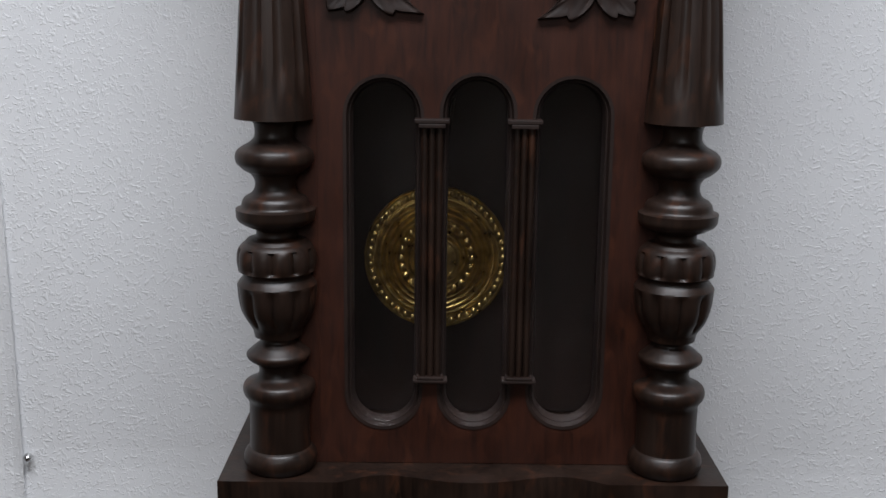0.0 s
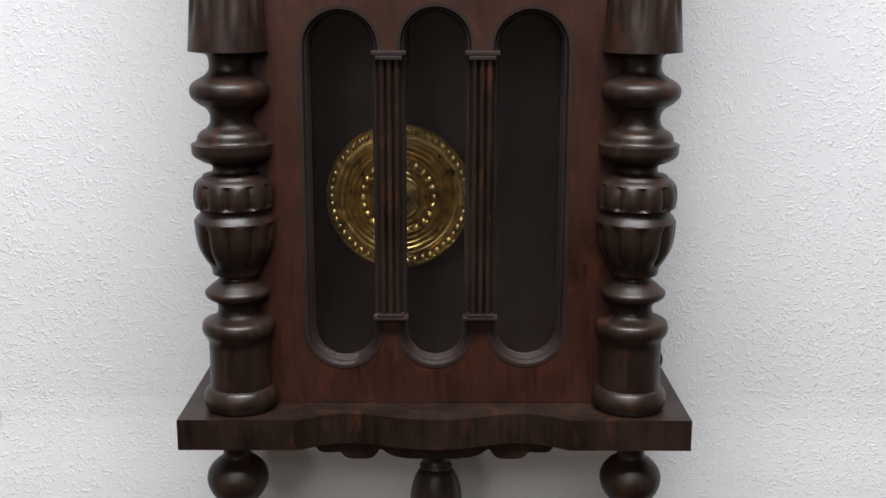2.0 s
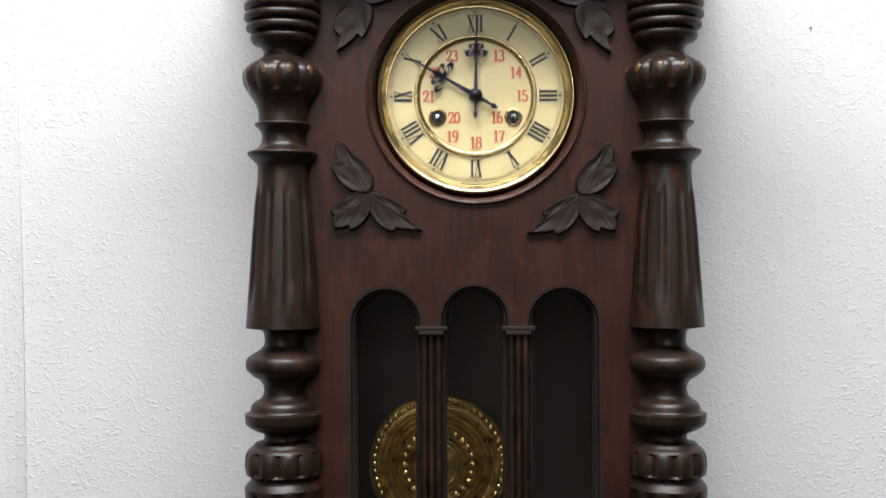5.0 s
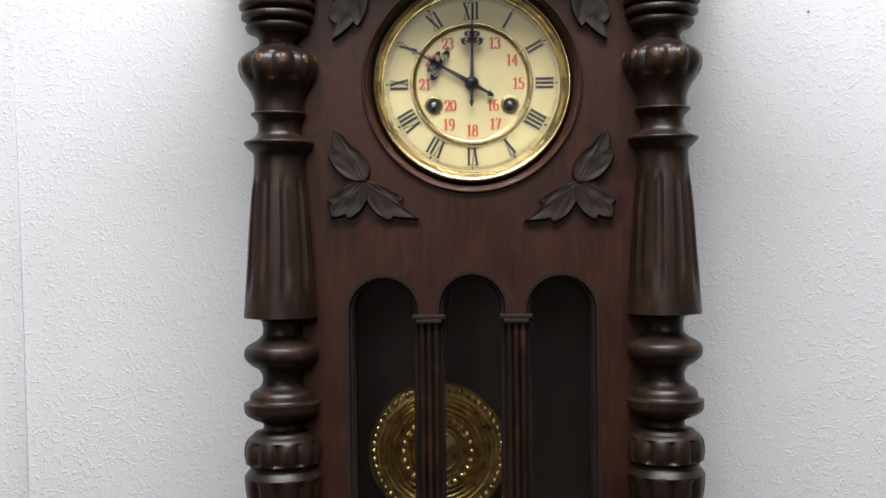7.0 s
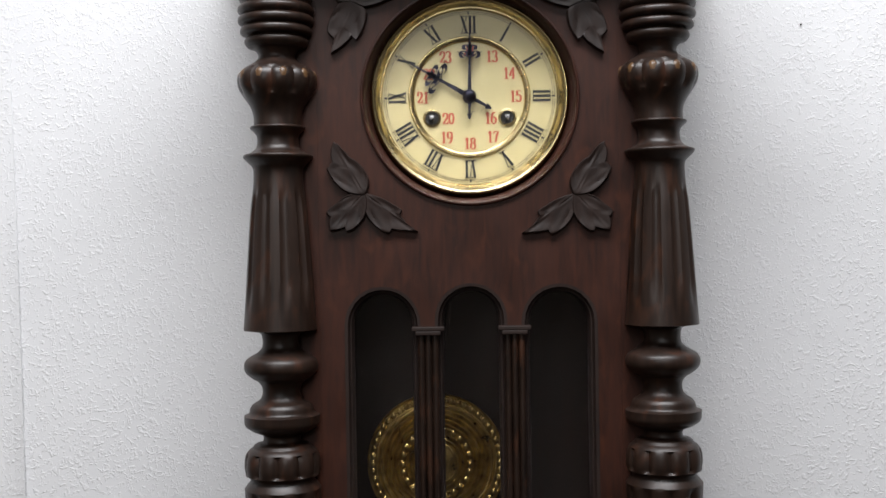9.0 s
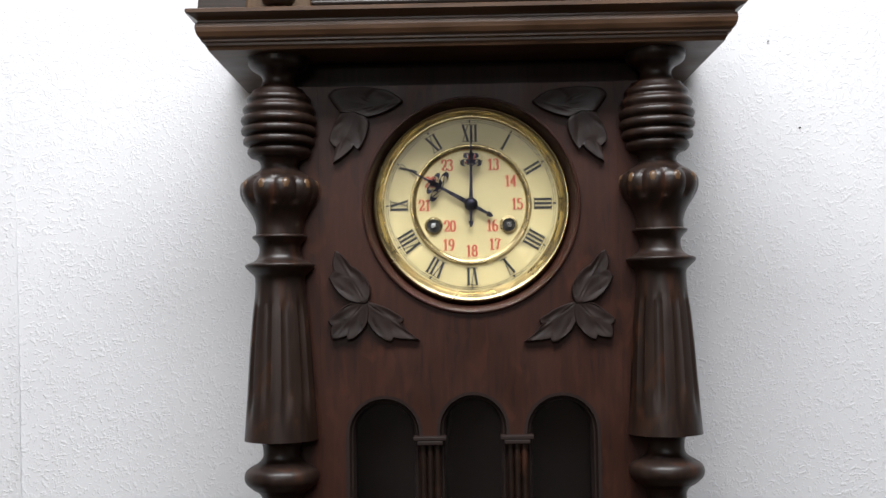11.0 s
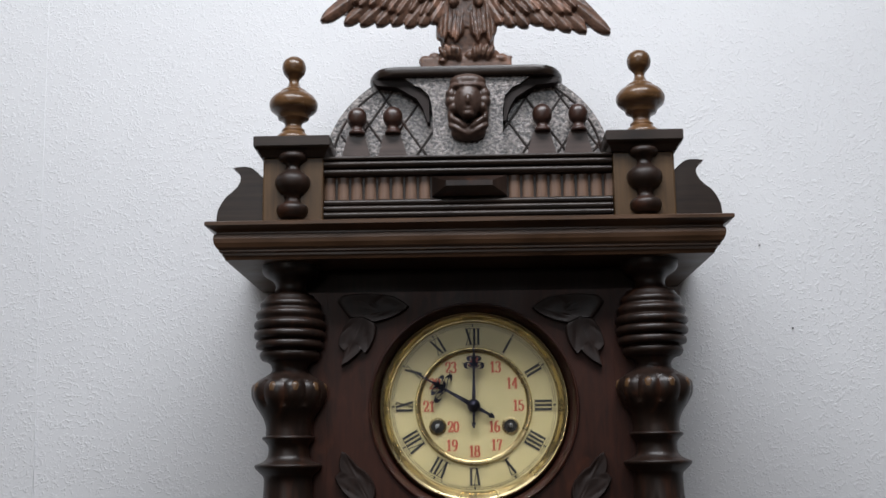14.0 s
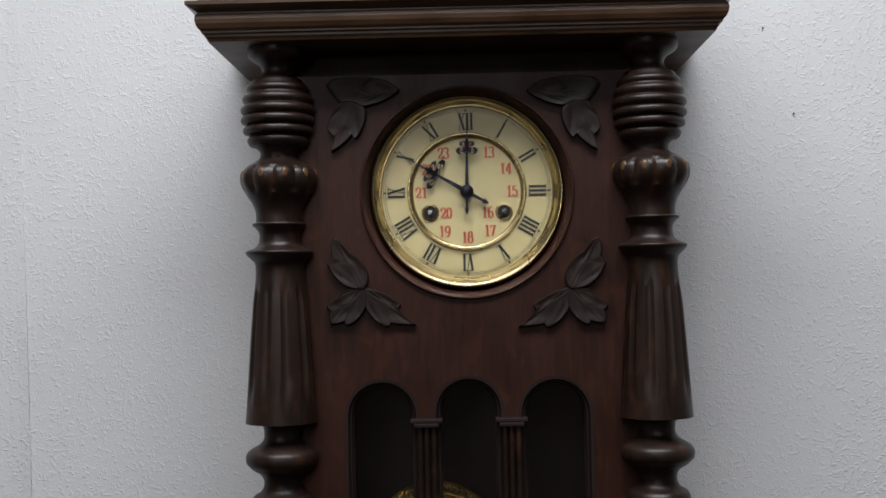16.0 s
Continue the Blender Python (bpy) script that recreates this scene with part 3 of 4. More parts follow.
for sx in (-1, 1):
    c = (DIAL_C[0] + sx * 0.0318, DIAL_C[1] - 0.0176)
    g = part("winding_hole", ring_y(bmesh.new(), [(-0.1222, 0.0054), (-0.1236, 0.0056), (-0.1243, 0.0064), (-0.1240, 0.0073), (-0.1222, 0.0079)], 28, c), BRASS, dial, "brass winding grommet", smooth=True)
    part("hole_disc", lathe_y(bmesh.new(), [(-0.1231, 0.0001), (-0.1231, 0.0056), (-0.1222, 0.0056), (-0.1222, 0.0001)], 24, c), HOLE, g)
    part("arbor", boxed(c[0] - 0.0020, c[0] + 0.0020, -0.1275, -0.1226, c[1] - 0.0020, c[1] + 0.0020, bevel=0.0011), STEEL, g, "square steel winding arbor")

# pendulum, hung inside the case
PEND_X, PEND_Z, PEND_Y = -0.031, 1.3838, -0.062
bm = bmesh.new()
prof = [(PEND_Y + 0.006, 0.0002)]
prof += [(PEND_Y + 0.006, 0.059), (PEND_Y, 0.0615)]
for k in range(56):
    r = 0.0612 * (1 - k / 55) + 0.0002
    h = 0.006 * (1 - (r / 0.0615) ** 2)
    h += 0.0016 * math.sin(r * 1450) if r > 0.018 else 0.003 * math.cos(r / 0.018 * 1.57) ** 2
    prof.append((PEND_Y - 0.001 - h, r))
lathe_y(bm, prof, 72, (PEND_X, PEND_Z))
pendulum = part("pendulum", bm, BRASS_OLD, clock, "round embossed brass pendulum bob", smooth=True)
bm = bmesh.new()
for k in range(52):
    a = 2 * math.pi * k / 52
    blob(bm, (PEND_X + 0.0565 * math.sin(a), PEND_Y - 0.003, PEND_Z + 0.0565 * math.cos(a)), (0.0027, 0.0022, 0.0034), 8)
for k in range(24):
    a = 2 * math.pi * k / 24
    blob(bm, (PEND_X + 0.030 * math.sin(a), PEND_Y - 0.006, PEND_Z + 0.030 * math.cos(a)), (0.0028, 0.0022, 0.0036), 8)
part("beaded_rim", bm, BRASS_OLD, pendulum, "embossed beading", smooth=True)
part("pendulum_rod", lathe_along(bmesh.new(), [(PEND_X, PEND_Y + 0.003, PEND_Z + 0.05, 0.0022), (0.002, PEND_Y + 0.003, 1.66, 0.0022)], 10), SHADE_DARK_WOOD, pendulum)

# columns
BASE_Z = 1.2265
COLUMN = [(1.2266, 0.0262), (1.2266, 0.0262), (1.2300, 0.0284), (1.2350, 0.0296), (1.2400, 0.0288), (1.2440, 0.0262), (1.2440, 0.0262), (1.2452, 0.0243), (1.2452, 0.0243),
          (1.2640, 0.0238), (1.2835, 0.0240), (1.2835, 0.0240), (1.2862, 0.0254), (1.2900, 0.0280), (1.2945, 0.0288), (1.2990, 0.0272), (1.3015, 0.0225), (1.3015, 0.0225),
          (1.3040, 0.0175), (1.3095, 0.0155), (1.3150, 0.0172), (1.3165, 0.0205), (1.3165, 0.0205), (1.3195, 0.0245), (1.3232, 0.0252), (1.3262, 0.0222), (1.3295, 0.0185), (1.3295, 0.0185),
          (1.3330, 0.0142), (1.3362, 0.0142), (1.3375, 0.0185), (1.3375, 0.0185), (1.3405, 0.0190), (1.3440, 0.0200), (1.3500, 0.0243), (1.3578, 0.0285), (1.3690, 0.0307), (1.3800, 0.0312), (1.3800, 0.0312),
          (1.3835, 0.0288), (1.3868, 0.0262), (1.3895, 0.0275), (1.3910, 0.0300), (1.3910, 0.0300), (1.3970, 0.0312), (1.4060, 0.0304), (1.4110, 0.0275), (1.4135, 0.0240), (1.4135, 0.0240), (1.4160, 0.0222), (1.4175, 0.0165),
          (1.4200, 0.0153), (1.4235, 0.0160), (1.4262, 0.0225), (1.4300, 0.0288), (1.4330, 0.0305), (1.4330, 0.0305), (1.4395, 0.0308), (1.4395, 0.0308), (1.4415, 0.0268), (1.4460, 0.0255), (1.4490, 0.0232), (1.4490, 0.0232),
          (1.4520, 0.0182), (1.4570, 0.0156), (1.4630, 0.0160), (1.4675, 0.0195), (1.4690, 0.0225), (1.4690, 0.0225), (1.4720, 0.0262), (1.4755, 0.0294), (1.4805, 0.0302), (1.4850, 0.0285), (1.4885, 0.0235), (1.4885, 0.0235), (1.4910, 0.0190),
          (1.4955, 0.0153), (1.5020, 0.0150), (1.5065, 0.0165), (1.5080, 0.0215), (1.5092, 0.0300), (1.5092, 0.0300), (1.5240, 0.0289), (1.5500, 0.0272), (1.5834, 0.0250), (1.6100, 0.0228), (1.6250, 0.0207), (1.6400, 0.0203), (1.6440, 0.0225), (1.6440, 0.0225),
          (1.6475, 0.0262), (1.6500, 0.0282), (1.6520, 0.0278), (1.6535, 0.0235), (1.6535, 0.0235), (1.6560, 0.0195), (1.6600, 0.0172), (1.6670, 0.0170), (1.6710, 0.0195), (1.6735, 0.0222), (1.6752, 0.0222), (1.6762, 0.0195), (1.6762, 0.0195),
          (1.6840, 0.0195), (1.6920, 0.0222), (1.7000, 0.0275), (1.7070, 0.0315), (1.7140, 0.0325), (1.7200, 0.0302), (1.7240, 0.0250), (1.7265, 0.0205), (1.7265, 0.0205), (1.7300, 0.0158), (1.7345, 0.0152), (1.7385, 0.0185), (1.7400, 0.0232), (1.7400, 0.0232)]
for k in range(6):
    zc = 1.7445 + k * 0.0086
    env = 0.0313 - 0.0075 * ((zc - 1.7665) / 0.026) ** 2
    COLUMN += [(zc - 0.0026, env - 0.0010), (zc, env), (zc + 0.0026, env - 0.0008), (zc + 0.0043, env - 0.0030)]
COLUMN += [(1.7960, 0.0205), (1.7960, 0.0205), (1.7985, 0.0150), (1.8040, 0.0128), (1.8090, 0.0150), (1.8130, 0.0215), (1.8170, 0.0245), (1.8226, 0.0250), (1.8226, 0.0250)]


def column_carving(z, a):
    k = 1.0
    if 1.525 < z < 1.622:
        fade = min(1.0, (z - 1.525) / 0.02, (1.622 - z) / 0.004)
        k -= 0.085 * fade * max(0.0, math.cos(10 * a)) ** 0.5 * (math.cos(10 * a) > 0.25)
    elif 1.3460 < z < 1.3795:
        k -= 0.10 * (1 - abs(math.cos(5 * a))) ** 1.6 * min(1, (1.3795 - z) / 0.004, (z - 1.3460) / 0.004)
    elif 1.3912 < z < 1.4095:
        k -= 0.11 * (1 - abs(math.cos(5 * a))) ** 1.6
    elif 1.7005 < z < 1.7225:
        k -= 0.075 * (1 - abs(math.cos(5 * a))) ** 1.2
    return k


COL_X, COL_Y = 0.1557, -0.143
column = part("column", lathe(bmesh.new(), smooth_profile(COLUMN, 3), 80, (0, 0), column_carving), WALNUT, clock, "turned walnut column with flutes, cups and beaded rings", smooth=True, origin=(-COL_X, COL_Y, 0))
bm = bmesh.new()
for k in range(10):
    a = 2 * math.pi * k / 10
    blob(bm, (0.0298 * math.cos(a), 0.0298 * math.sin(a), 1.7145), (0.0030, 0.0044, 0.0062), 10, Euler((0, 0, a)))
part("petals", bm, WALNUT_LIGHT, column, "worn lighter carved petals", smooth=True)
second = column.copy()
scene.collection.objects.link(second)
second.location = (COL_X + 0.0008, COL_Y, 0)
for child in list(column.children):
    c2 = child.copy()
    scene.collection.objects.link(c2)
    c2.parent = second

# lower shelf with a wavy front, its apron and the three drops
def shelf_front(x):
    a = abs(x)
    if a > 0.107:
        return -0.1755
    u = 1 - a / 0.107
    return -0.1755 + 0.0072 * (1 - math.cos(2 * math.pi * u ** 0.66)) + 0.0012 * u


bm = bmesh.new()
xs = [-0.2015, -0.16] + [-0.107 + 0.214 * i / 48 for i in range(49)] + [0.16, 0.2015]
outline = [(x, shelf_front(x)) for x in xs] + [(0.2015, -0.001), (-0.2015, -0.001)]
rings(bm, [[(x * k, y + (0.0010 if e else 0), z) for x, y in outline] for z, k, e in ((1.2014, 0.998, 0), (1.2019, 1.0, 0), (1.2260, 1.0, 0), (1.2265, 0.9985, 0))])
shelf = part("shelf", bm, WALNUT, clock, "dark walnut base shelf with a serpentine front edge")


def scallops(x):
    a = abs(x)
    k = 1.2014
    for c, w, d in ((0.000, 0.044, 0.0150), (0.0605, 0.0165, 0.0150), (0.0840, 0.0120, 0.0095)):
        if abs(a - c) < w:
            k = min(k, 1.2014 - d * max(0.0, 1 - (abs(a - c) / w) ** 4) ** 0.5)
    return min(k, 1.1945 if a < 0.090 else k)


xs = [-0.097 + 0.194 * i / 96 for i in range(97)]
part("apron", slab(bmesh.new(), [(x, scallops(x)) for x in xs] + [(0.097, 1.2013), (-0.097, 1.2013)], -0.1570, -0.1440), WALNUT, clock, "scalloped carved apron board")
HEART = [(1.1336, 0.0004), (1.1336, 0.0004), (1.1390, 0.0075), (1.1460, 0.0155), (1.1540, 0.0218), (1.1630, 0.0248), (1.1710, 0.0238), (1.1775, 0.0195), (1.1830, 0.0130), (1.1860, 0.0110), (1.1950, 0.0115), (1.2013, 0.0140), (1.2013, 0.0140)]
heart = part("drop_finial", lathe(bmesh.new(), smooth_profile(HEART, 3), 36), WALNUT, clock, "heart-shaped turned drop", smooth=True, origin=(-0.1612, -0.143, 0))
h2 = heart.copy()
scene.collection.objects.link(h2)
h2.location = (0.1602, -0.143, 0)
DROP = [(1.1020, 0.0003), (1.1020, 0.0003), (1.1030, 0.0050), (1.1075, 0.0078), (1.1130, 0.0070), (1.1165, 0.0058), (1.1165, 0.0058), (1.1195, 0.0095), (1.1260, 0.0160), (1.1360, 0.0205), (1.1470, 0.0213), (1.1580, 0.0190), (1.1670, 0.0148), (1.1700, 0.0120), (1.1700, 0.0120), (1.1725, 0.0135), (1.1750, 0.0120), (1.1790, 0.0100), (1.1860, 0.0110), (1.2040, 0.0110), (1.2040, 0.0110)]
part("centre_drop", lathe(bmesh.new(), smooth_profile(DROP, 3), 36), WALNUT, clock, "pear-shaped turned centre drop", smooth=True, origin=(0.0010, -0.1300, -0.003))
part("door_latch", blob(blob(bmesh.new(), (0.1740, -0.100, 1.2500), (0.0150, 0.003, 0.003)), (0.1885, -0.100, 1.2515), (0.0028, 0.003, 0.0065)), BLUED, clock, "small dark latch hook")

# cornice
CORNICE = [(0.0028, 1.8227), (0.0036, 1.8250), (0.0048, 1.8262), (0.0048, 1.8280), (0.0074, 1.8292), (0.0074, 1.8305), (0.0096, 1.8325), (0.0112, 1.8360), (0.0118, 1.8395), (0.0112, 1.8430), (0.0098, 1.8440), (0.0098, 1.8452),
           (0.0125, 1.8470), (0.0165, 1.8492), (0.0180, 1.8500), (0.0180, 1.8528), (0.0168, 1.8535)]
part("cornice", moulded(bmesh.new(), 0.2035, 0.1755, CORNICE), CORNICE_WOOD, clock, "moulded brown cornice with a projecting lip")

# crest: reeded band, dentils, lozenge
CY = -0.163
part("crest_band", boxed(-0.1255, 0.1255, CY + 0.006, -0.020, 1.8536, 1.9151), CREST_WOOD, clock, "recessed band of the crest")
for z, h, yy in ((1.8571, 0.0034, 0.0), (1.8637, 0.0026, 0.001), (1.8694, 0.0026, 0.0015), (1.8749, 0.0024, 0.002)):
    part("reed", rings(bmesh.new(), [[(x, CY + yy - h * math.sin(a) * 1.3, z - h * math.cos(a)) for a in [math.pi * i / 8 for i in range(9)]] + [(x, CY + 0.0065, z + h), (x, CY + 0.0065, z - h)] for x in (-0.1250, 0.1250)]), CREST_WOOD, clock, "", smooth=True)
for z, h, yy in ((1.9017, 0.0030, 0.0005), (1.9082, 0.0030, -0.0015), (1.9133, 0.0018, -0.004)):
    part("reed", rings(bmesh.new(), [[(x, CY + yy - h * math.sin(a) * 1.3, z - h * math.cos(a)) for a in [math.pi * i / 8 for i in range(9)]] + [(x, CY + 0.0065, z + h), (x, CY + 0.0065, z - h)] for x in (-0.1250, 0.1250)]), CREST_WOOD, clock, "", smooth=True)
bm = bmesh.new()
rings(bm, [[(0.0050 * math.cos(math.pi * i / 8), -0.0028 * math.sin(math.pi * i / 8) ** 0.6, z) for i in range(9)] for z in (-0.0096, 0.0104)])
first_dentil = part("dentil", bm, DENTIL_WOOD, clock, "", smooth=True, origin=(-0.1205, CY + 0.006, 1.8877))
for k in range(1, 16):
    d = first_dentil.copy()
    scene.collection.objects.link(d)
    x = -0.1205 + 0.01185 * k if k < 8 else 0.0408 + 0.01185 * (k - 8)
    d.location = (x, CY + 0.006, 1.8877)
bm = bmesh.new()
rings(bm, [[(-0.0310, CY + 0.004, 1.8791), (0.0340, CY + 0.004, 1.8791), (0.0340, CY + 0.004, 1.8966), (-0.0310, CY + 0.004, 1.8966)],
           [(-0.0310, CY - 0.001, 1.8791), (0.0340, CY - 0.001, 1.8791), (0.0340, CY - 0.001, 1.8966), (-0.0310, CY - 0.001, 1.8966)],
           [(-0.0185, CY - 0.011, 1.8858), (0.0215, CY - 0.011, 1.8858), (0.0215, CY - 0.011, 1.8904), (-0.0185, CY - 0.011, 1.8904)]])
part("lozenge", bm, WALNUT, clock, "dark bevelled boss")

BALUSTER = [(1.8576, 0.0090), (1.8576, 0.0090), (1.8607, 0.0125), (1.8653, 0.0137), (1.8689, 0.0120), (1.8704, 0.0085), (1.8704, 0.0085), (1.8740, 0.0065), (1.8781, 0.0080), (1.8797, 0.0105), (1.8797, 0.0105), (1.8843, 0.0140), (1.8889, 0.0152), (1.8935, 0.0142), (1.8971, 0.0105), (1.8997, 0.0072), (1.8997, 0.0072), (1.9033, 0.0060), (1.9063, 0.0075), (1.9089, 0.0115), (1.9120, 0.0125), (1.9145, 0.0110), (1.9145, 0.0110)]
FINIAL = [(1.9310, 0.0155), (1.9310, 0.0155), (1.9351, 0.0162), (1.9392, 0.0160), (1.9422, 0.0130), (1.9448, 0.0100), (1.9448, 0.0100), (1.9469, 0.0102), (1.9484, 0.0085), (1.9515, 0.0075), (1.9551, 0.0095), (1.9571, 0.0135), (1.9571, 0.0135), (1.9607, 0.0150), (1.9628, 0.0172), (1.9628, 0.0172), (1.9658, 0.0205), (1.9699, 0.0217), (1.9741, 0.0210), (1.9787, 0.0175), (1.9817, 0.0125), (1.9817, 0.0125), (1.9838, 0.0112), (1.9864, 0.0072), (1.9905, 0.0048), (1.9941, 0.0048), (1.9971, 0.0070), (2.0002, 0.0094), (2.0053, 0.0107), (2.0105, 0.0098), (2.0141, 0.0070), (2.0159, 0.0035), (2.0163, 0.0003)]
for sx in (-1, 1):
    cx = sx * 0.1515 + 0.0005
    part("pedestal", boxed(cx - 0.0262, cx + 0.0262, -0.170, -0.050, 1.8536, 1.9140), BLOCK_WOOD, clock, "brown square pedestal block")
    part("half_baluster", lathe(bmesh.new(), smooth_profile(BALUSTER, 3), 32), WALNUT, clock, "dark split turned baluster", smooth=True, origin=(cx, -0.1705, 0.002))
    bm = bmesh.new()
    rings(bm, [[(cx - w, -0.170 - o, z), (cx + w, -0.170 - o, z), (cx + w, -0.045, z), (cx - w, -0.045, z)] for w, o, z in
               ((0.0275, 0.002, 1.9140), (0.0300, 0.006, 1.9192), (0.0325, 0.010, 1.9207), (0.0330, 0.0115, 1.9222), (0.0330, 0.0115, 1.9299), (0.0322, 0.0105, 1.9309))])
    part("pedestal_cap", bm, CREST_WOOD, clock, "dark moulded pedestal cap")
    part("finial", lathe(bmesh.new(), smooth_profile(FINIAL, 3), 40), GOLD_WOOD, clock, "bronzed turned finial with a ball top", smooth=True, origin=(sx * 0.1558 + 0.0002, -0.143, 0))
    side = [(0.1770, 1.8536), (0.2172, 1.8536), (0.2176, 1.8605), (0.2168, 1.8685), (0.2135, 1.8754), (0.2098, 1.8809), (0.2045, 1.8852), (0.2004, 1.8892), (0.1976, 1.8943), (0.1972, 1.8985), (0.1998, 1.9033), (0.2042, 1.9068), (0.1985, 1.9076), (0.1930, 1.9078), (0.1880, 1.9066), (0.1830, 1.9028), (0.1770, 1.8970)]
    part("scroll_bracket", slab(bmesh.new(), [(sx * x, z) for x, z in side], -0.1660, -0.1530), CREST_WOOD, clock, "flat scroll-cut side bracket")

# gallery: latticed half round, little newel knobs, top board, carved mask
GY = -0.138
ell = [(0.1282 * math.cos(math.pi * i / 40), 1.9152 + 0.0990 * math.sin(math.pi * i / 40)) for i in range(41)]
ell = [(x, min(z, 1.9903)) for x, z in ell]
panel = part("lattice_panel", slab(bmesh.new(), ell, GY, GY + 0.012), LATTICE_WOOD, clock, "glossy half-round panel with painted glints and a cut lattice")
bm = bmesh.new()
rim = [(0.1210 * math.cos(math.pi * i / 40), 1.9152 + 0.0925 * math.sin(math.pi * i / 40)) for i in range(41)]
for sx in (-1, 1):
    arc = [(x, GY, z, 0.0012) for x, z in rim if x * sx > 0 and z < 1.9870]
    part("lattice_rim", lathe_along(bmesh.new(), arc, 6), WALNUT, panel, "dark cut border line")


def inside(x, z):
    return (x / 0.1200) ** 2 + ((z - 1.9152) / 0.0915) ** 2 < 1 and z < 1.9884 and z > 1.9176


for slope in (1, -1):
    for off in [-0.34 + 0.0315 * k for k in range(23)]:
        run = []
        for i in range(241):
            x = -0.12 + 0.001 * i
            z = 1.9525 + slope * 1.45 * (x - off)
            if inside(x, z) and abs(x) > 0.028:
                run.append((x, GY, z, 0.0011))
            elif run:
                if len(run) > 3:
                    part("lattice_line", lathe_along(bmesh.new(), [run[0], run[-1]], 6), WALNUT, panel)
                run = []
# centre plate flaring to the top board
plate = [(-0.0300, 1.9156), (0.0320, 1.9156), (0.0320, 1.9587), (0.0345, 1.9730), (0.0420, 1.9812), (0.0470, 1.9828), (0.0500, 1.9853), (0.0570, 1.9903), (-0.0550, 1.9903), (-0.0480, 1.9853), (-0.0450, 1.9828), (-0.0400, 1.9812), (-0.0325, 1.9730), (-0.0300, 1.9587)]
part("centre_plate", slab(bmesh.new(), plate, -0.1540, GY - 0.0005), LATTICE_WOOD, clock, "flared glossy centre plate with painted glints")
for sx in (-1, 1):
    rail = [(sx * x, z) for x, z in ((0.032, 1.9156), (0.1125, 1.9156), (0.1060, 1.9400), (0.0910, 1.9400), (0.0855, 1.9190), (0.0795, 1.9190), (0.0740, 1.9400), (0.0590, 1.9400), (0.0530, 1.9190), (0.032, 1.9190))]
    part("gallery_rail", slab(bmesh.new(), rail, -0.1480, GY - 0.0005), RAIL_WOOD, clock, "cut-out gallery rail")
    for kx in (0.0665, 0.0985):
        bm = bmesh.new()
        lathe(bm, smooth_profile([(1.9401, 0.0070), (1.9401, 0.0070), (1.9416, 0.0074), (1.9430, 0.0066), (1.9430, 0.0066), (1.9445, 0.0054), (1.9468, 0.0052), (1.9482, 0.0062), (1.9482, 0.0062), (1.9510, 0.0080), (1.9556, 0.0089), (1.9600, 0.0081), (1.9632, 0.0058), (1.9648, 0.0028), (1.9652, 0.0003)], 3), 28)
        part("knob", bm, KNOB_WOOD, clock, "small dark turned knob", smooth=True, origin=(sx * kx + 0.0008, -0.1490, 0))
    # near-black board stands for the shaded hollow between plate and top board
    arm = [(sx * x, z) for x, z in ((0.0330, 1.9903), (0.0840, 1.9903), (0.0800, 1.9853), (0.0620, 1.9833), (0.0520, 1.9771), (0.0440, 1.9720), (0.0385, 1.9628), (0.0350, 1.9505), (0.0330, 1.9505))]
    part("bracket_arm", slab(bmesh.new(), arm, -0.1505, GY - 0.0004), SHADE_DARK_WOOD, clock, "curved bracket under the top board, near black for the hollow's shade")
bm = bmesh.new()
top = []
for i in range(33):
    a = math.pi * i / 32
    top.append((0.0600 + 0.0280 * math.sin(a) ** 0.7, -0.122 - 0.038 * math.cos(a)))
top = top + [(-x, y) for x, y in top[::-1]]
rings(bm, [[(x * k, -0.122 + (y + 0.122) * k, z) for x, y in top] for z, k in ((1.9905, 0.955), (1.9915, 0.985), (1.9941, 1.0), (1.9966, 1.0), (1.9989, 0.985), (1.9995, 0.96))])
part("top_board", bm, CREST_WOOD, clock, "rounded dark board that carries the eagle", smooth=True)

# carved mask: one plain head form with a cap and collar
bm = bmesh.new()
MX, MY = 0.0015, -0.1600
blob(bm, (MX, MY - 0.006, 1.9640), (0.0118, 0.0115, 0.0170), 20)
blob(bm, (MX, MY + 0.001, 1.9835), (0.0165, 0.0110, 0.0075), 20)
blob(bm, (MX, MY - 0.0075, 1.9765), (0.0135, 0.0085, 0.0032), 18)
for k in range(11):
    a = radians(-35 + 25 * k)
    blob(bm, (MX + 0.0150 * math.cos(a), MY - 0.001, 1.9670 + 0.0150 * math.sin(a)), (0.0058, 0.0085, 0.0058), 12)
blob(bm, (MX, MY - 0.0160, 1.9625), (0.0027, 0.0034, 0.0050), 14)
blob(bm, (MX, MY - 0.0135, 1.9700), (0.0085, 0.0030, 0.0020), 14)
blob(bm, (MX, MY - 0.0140, 1.9545), (0.0042, 0.0024, 0.0018), 14)
blob(bm, (MX, MY - 0.0125, 1.9505), (0.0050, 0.0036, 0.0034), 14)
for sx in (-1, 1):
    blob(bm, (MX + sx * 0.0150, MY, 1.9520), (0.0034, 0.0060, 0.0085), 12)
    blob(bm, (MX + sx * 0.0080, MY - 0.003, 1.9445), (0.0115, 0.0060, 0.0034), 12, Euler((0, sx * -0.65, 0)))
    blob(bm, (MX + sx * 0.0085, MY - 0.001, 1.9385), (0.0115, 0.0070, 0.0034), 12, Euler((0, sx * -0.55, 0)))
blob(bm, (MX, MY + 0.002, 1.9370), (0.0155, 0.0085, 0.0075), 18)
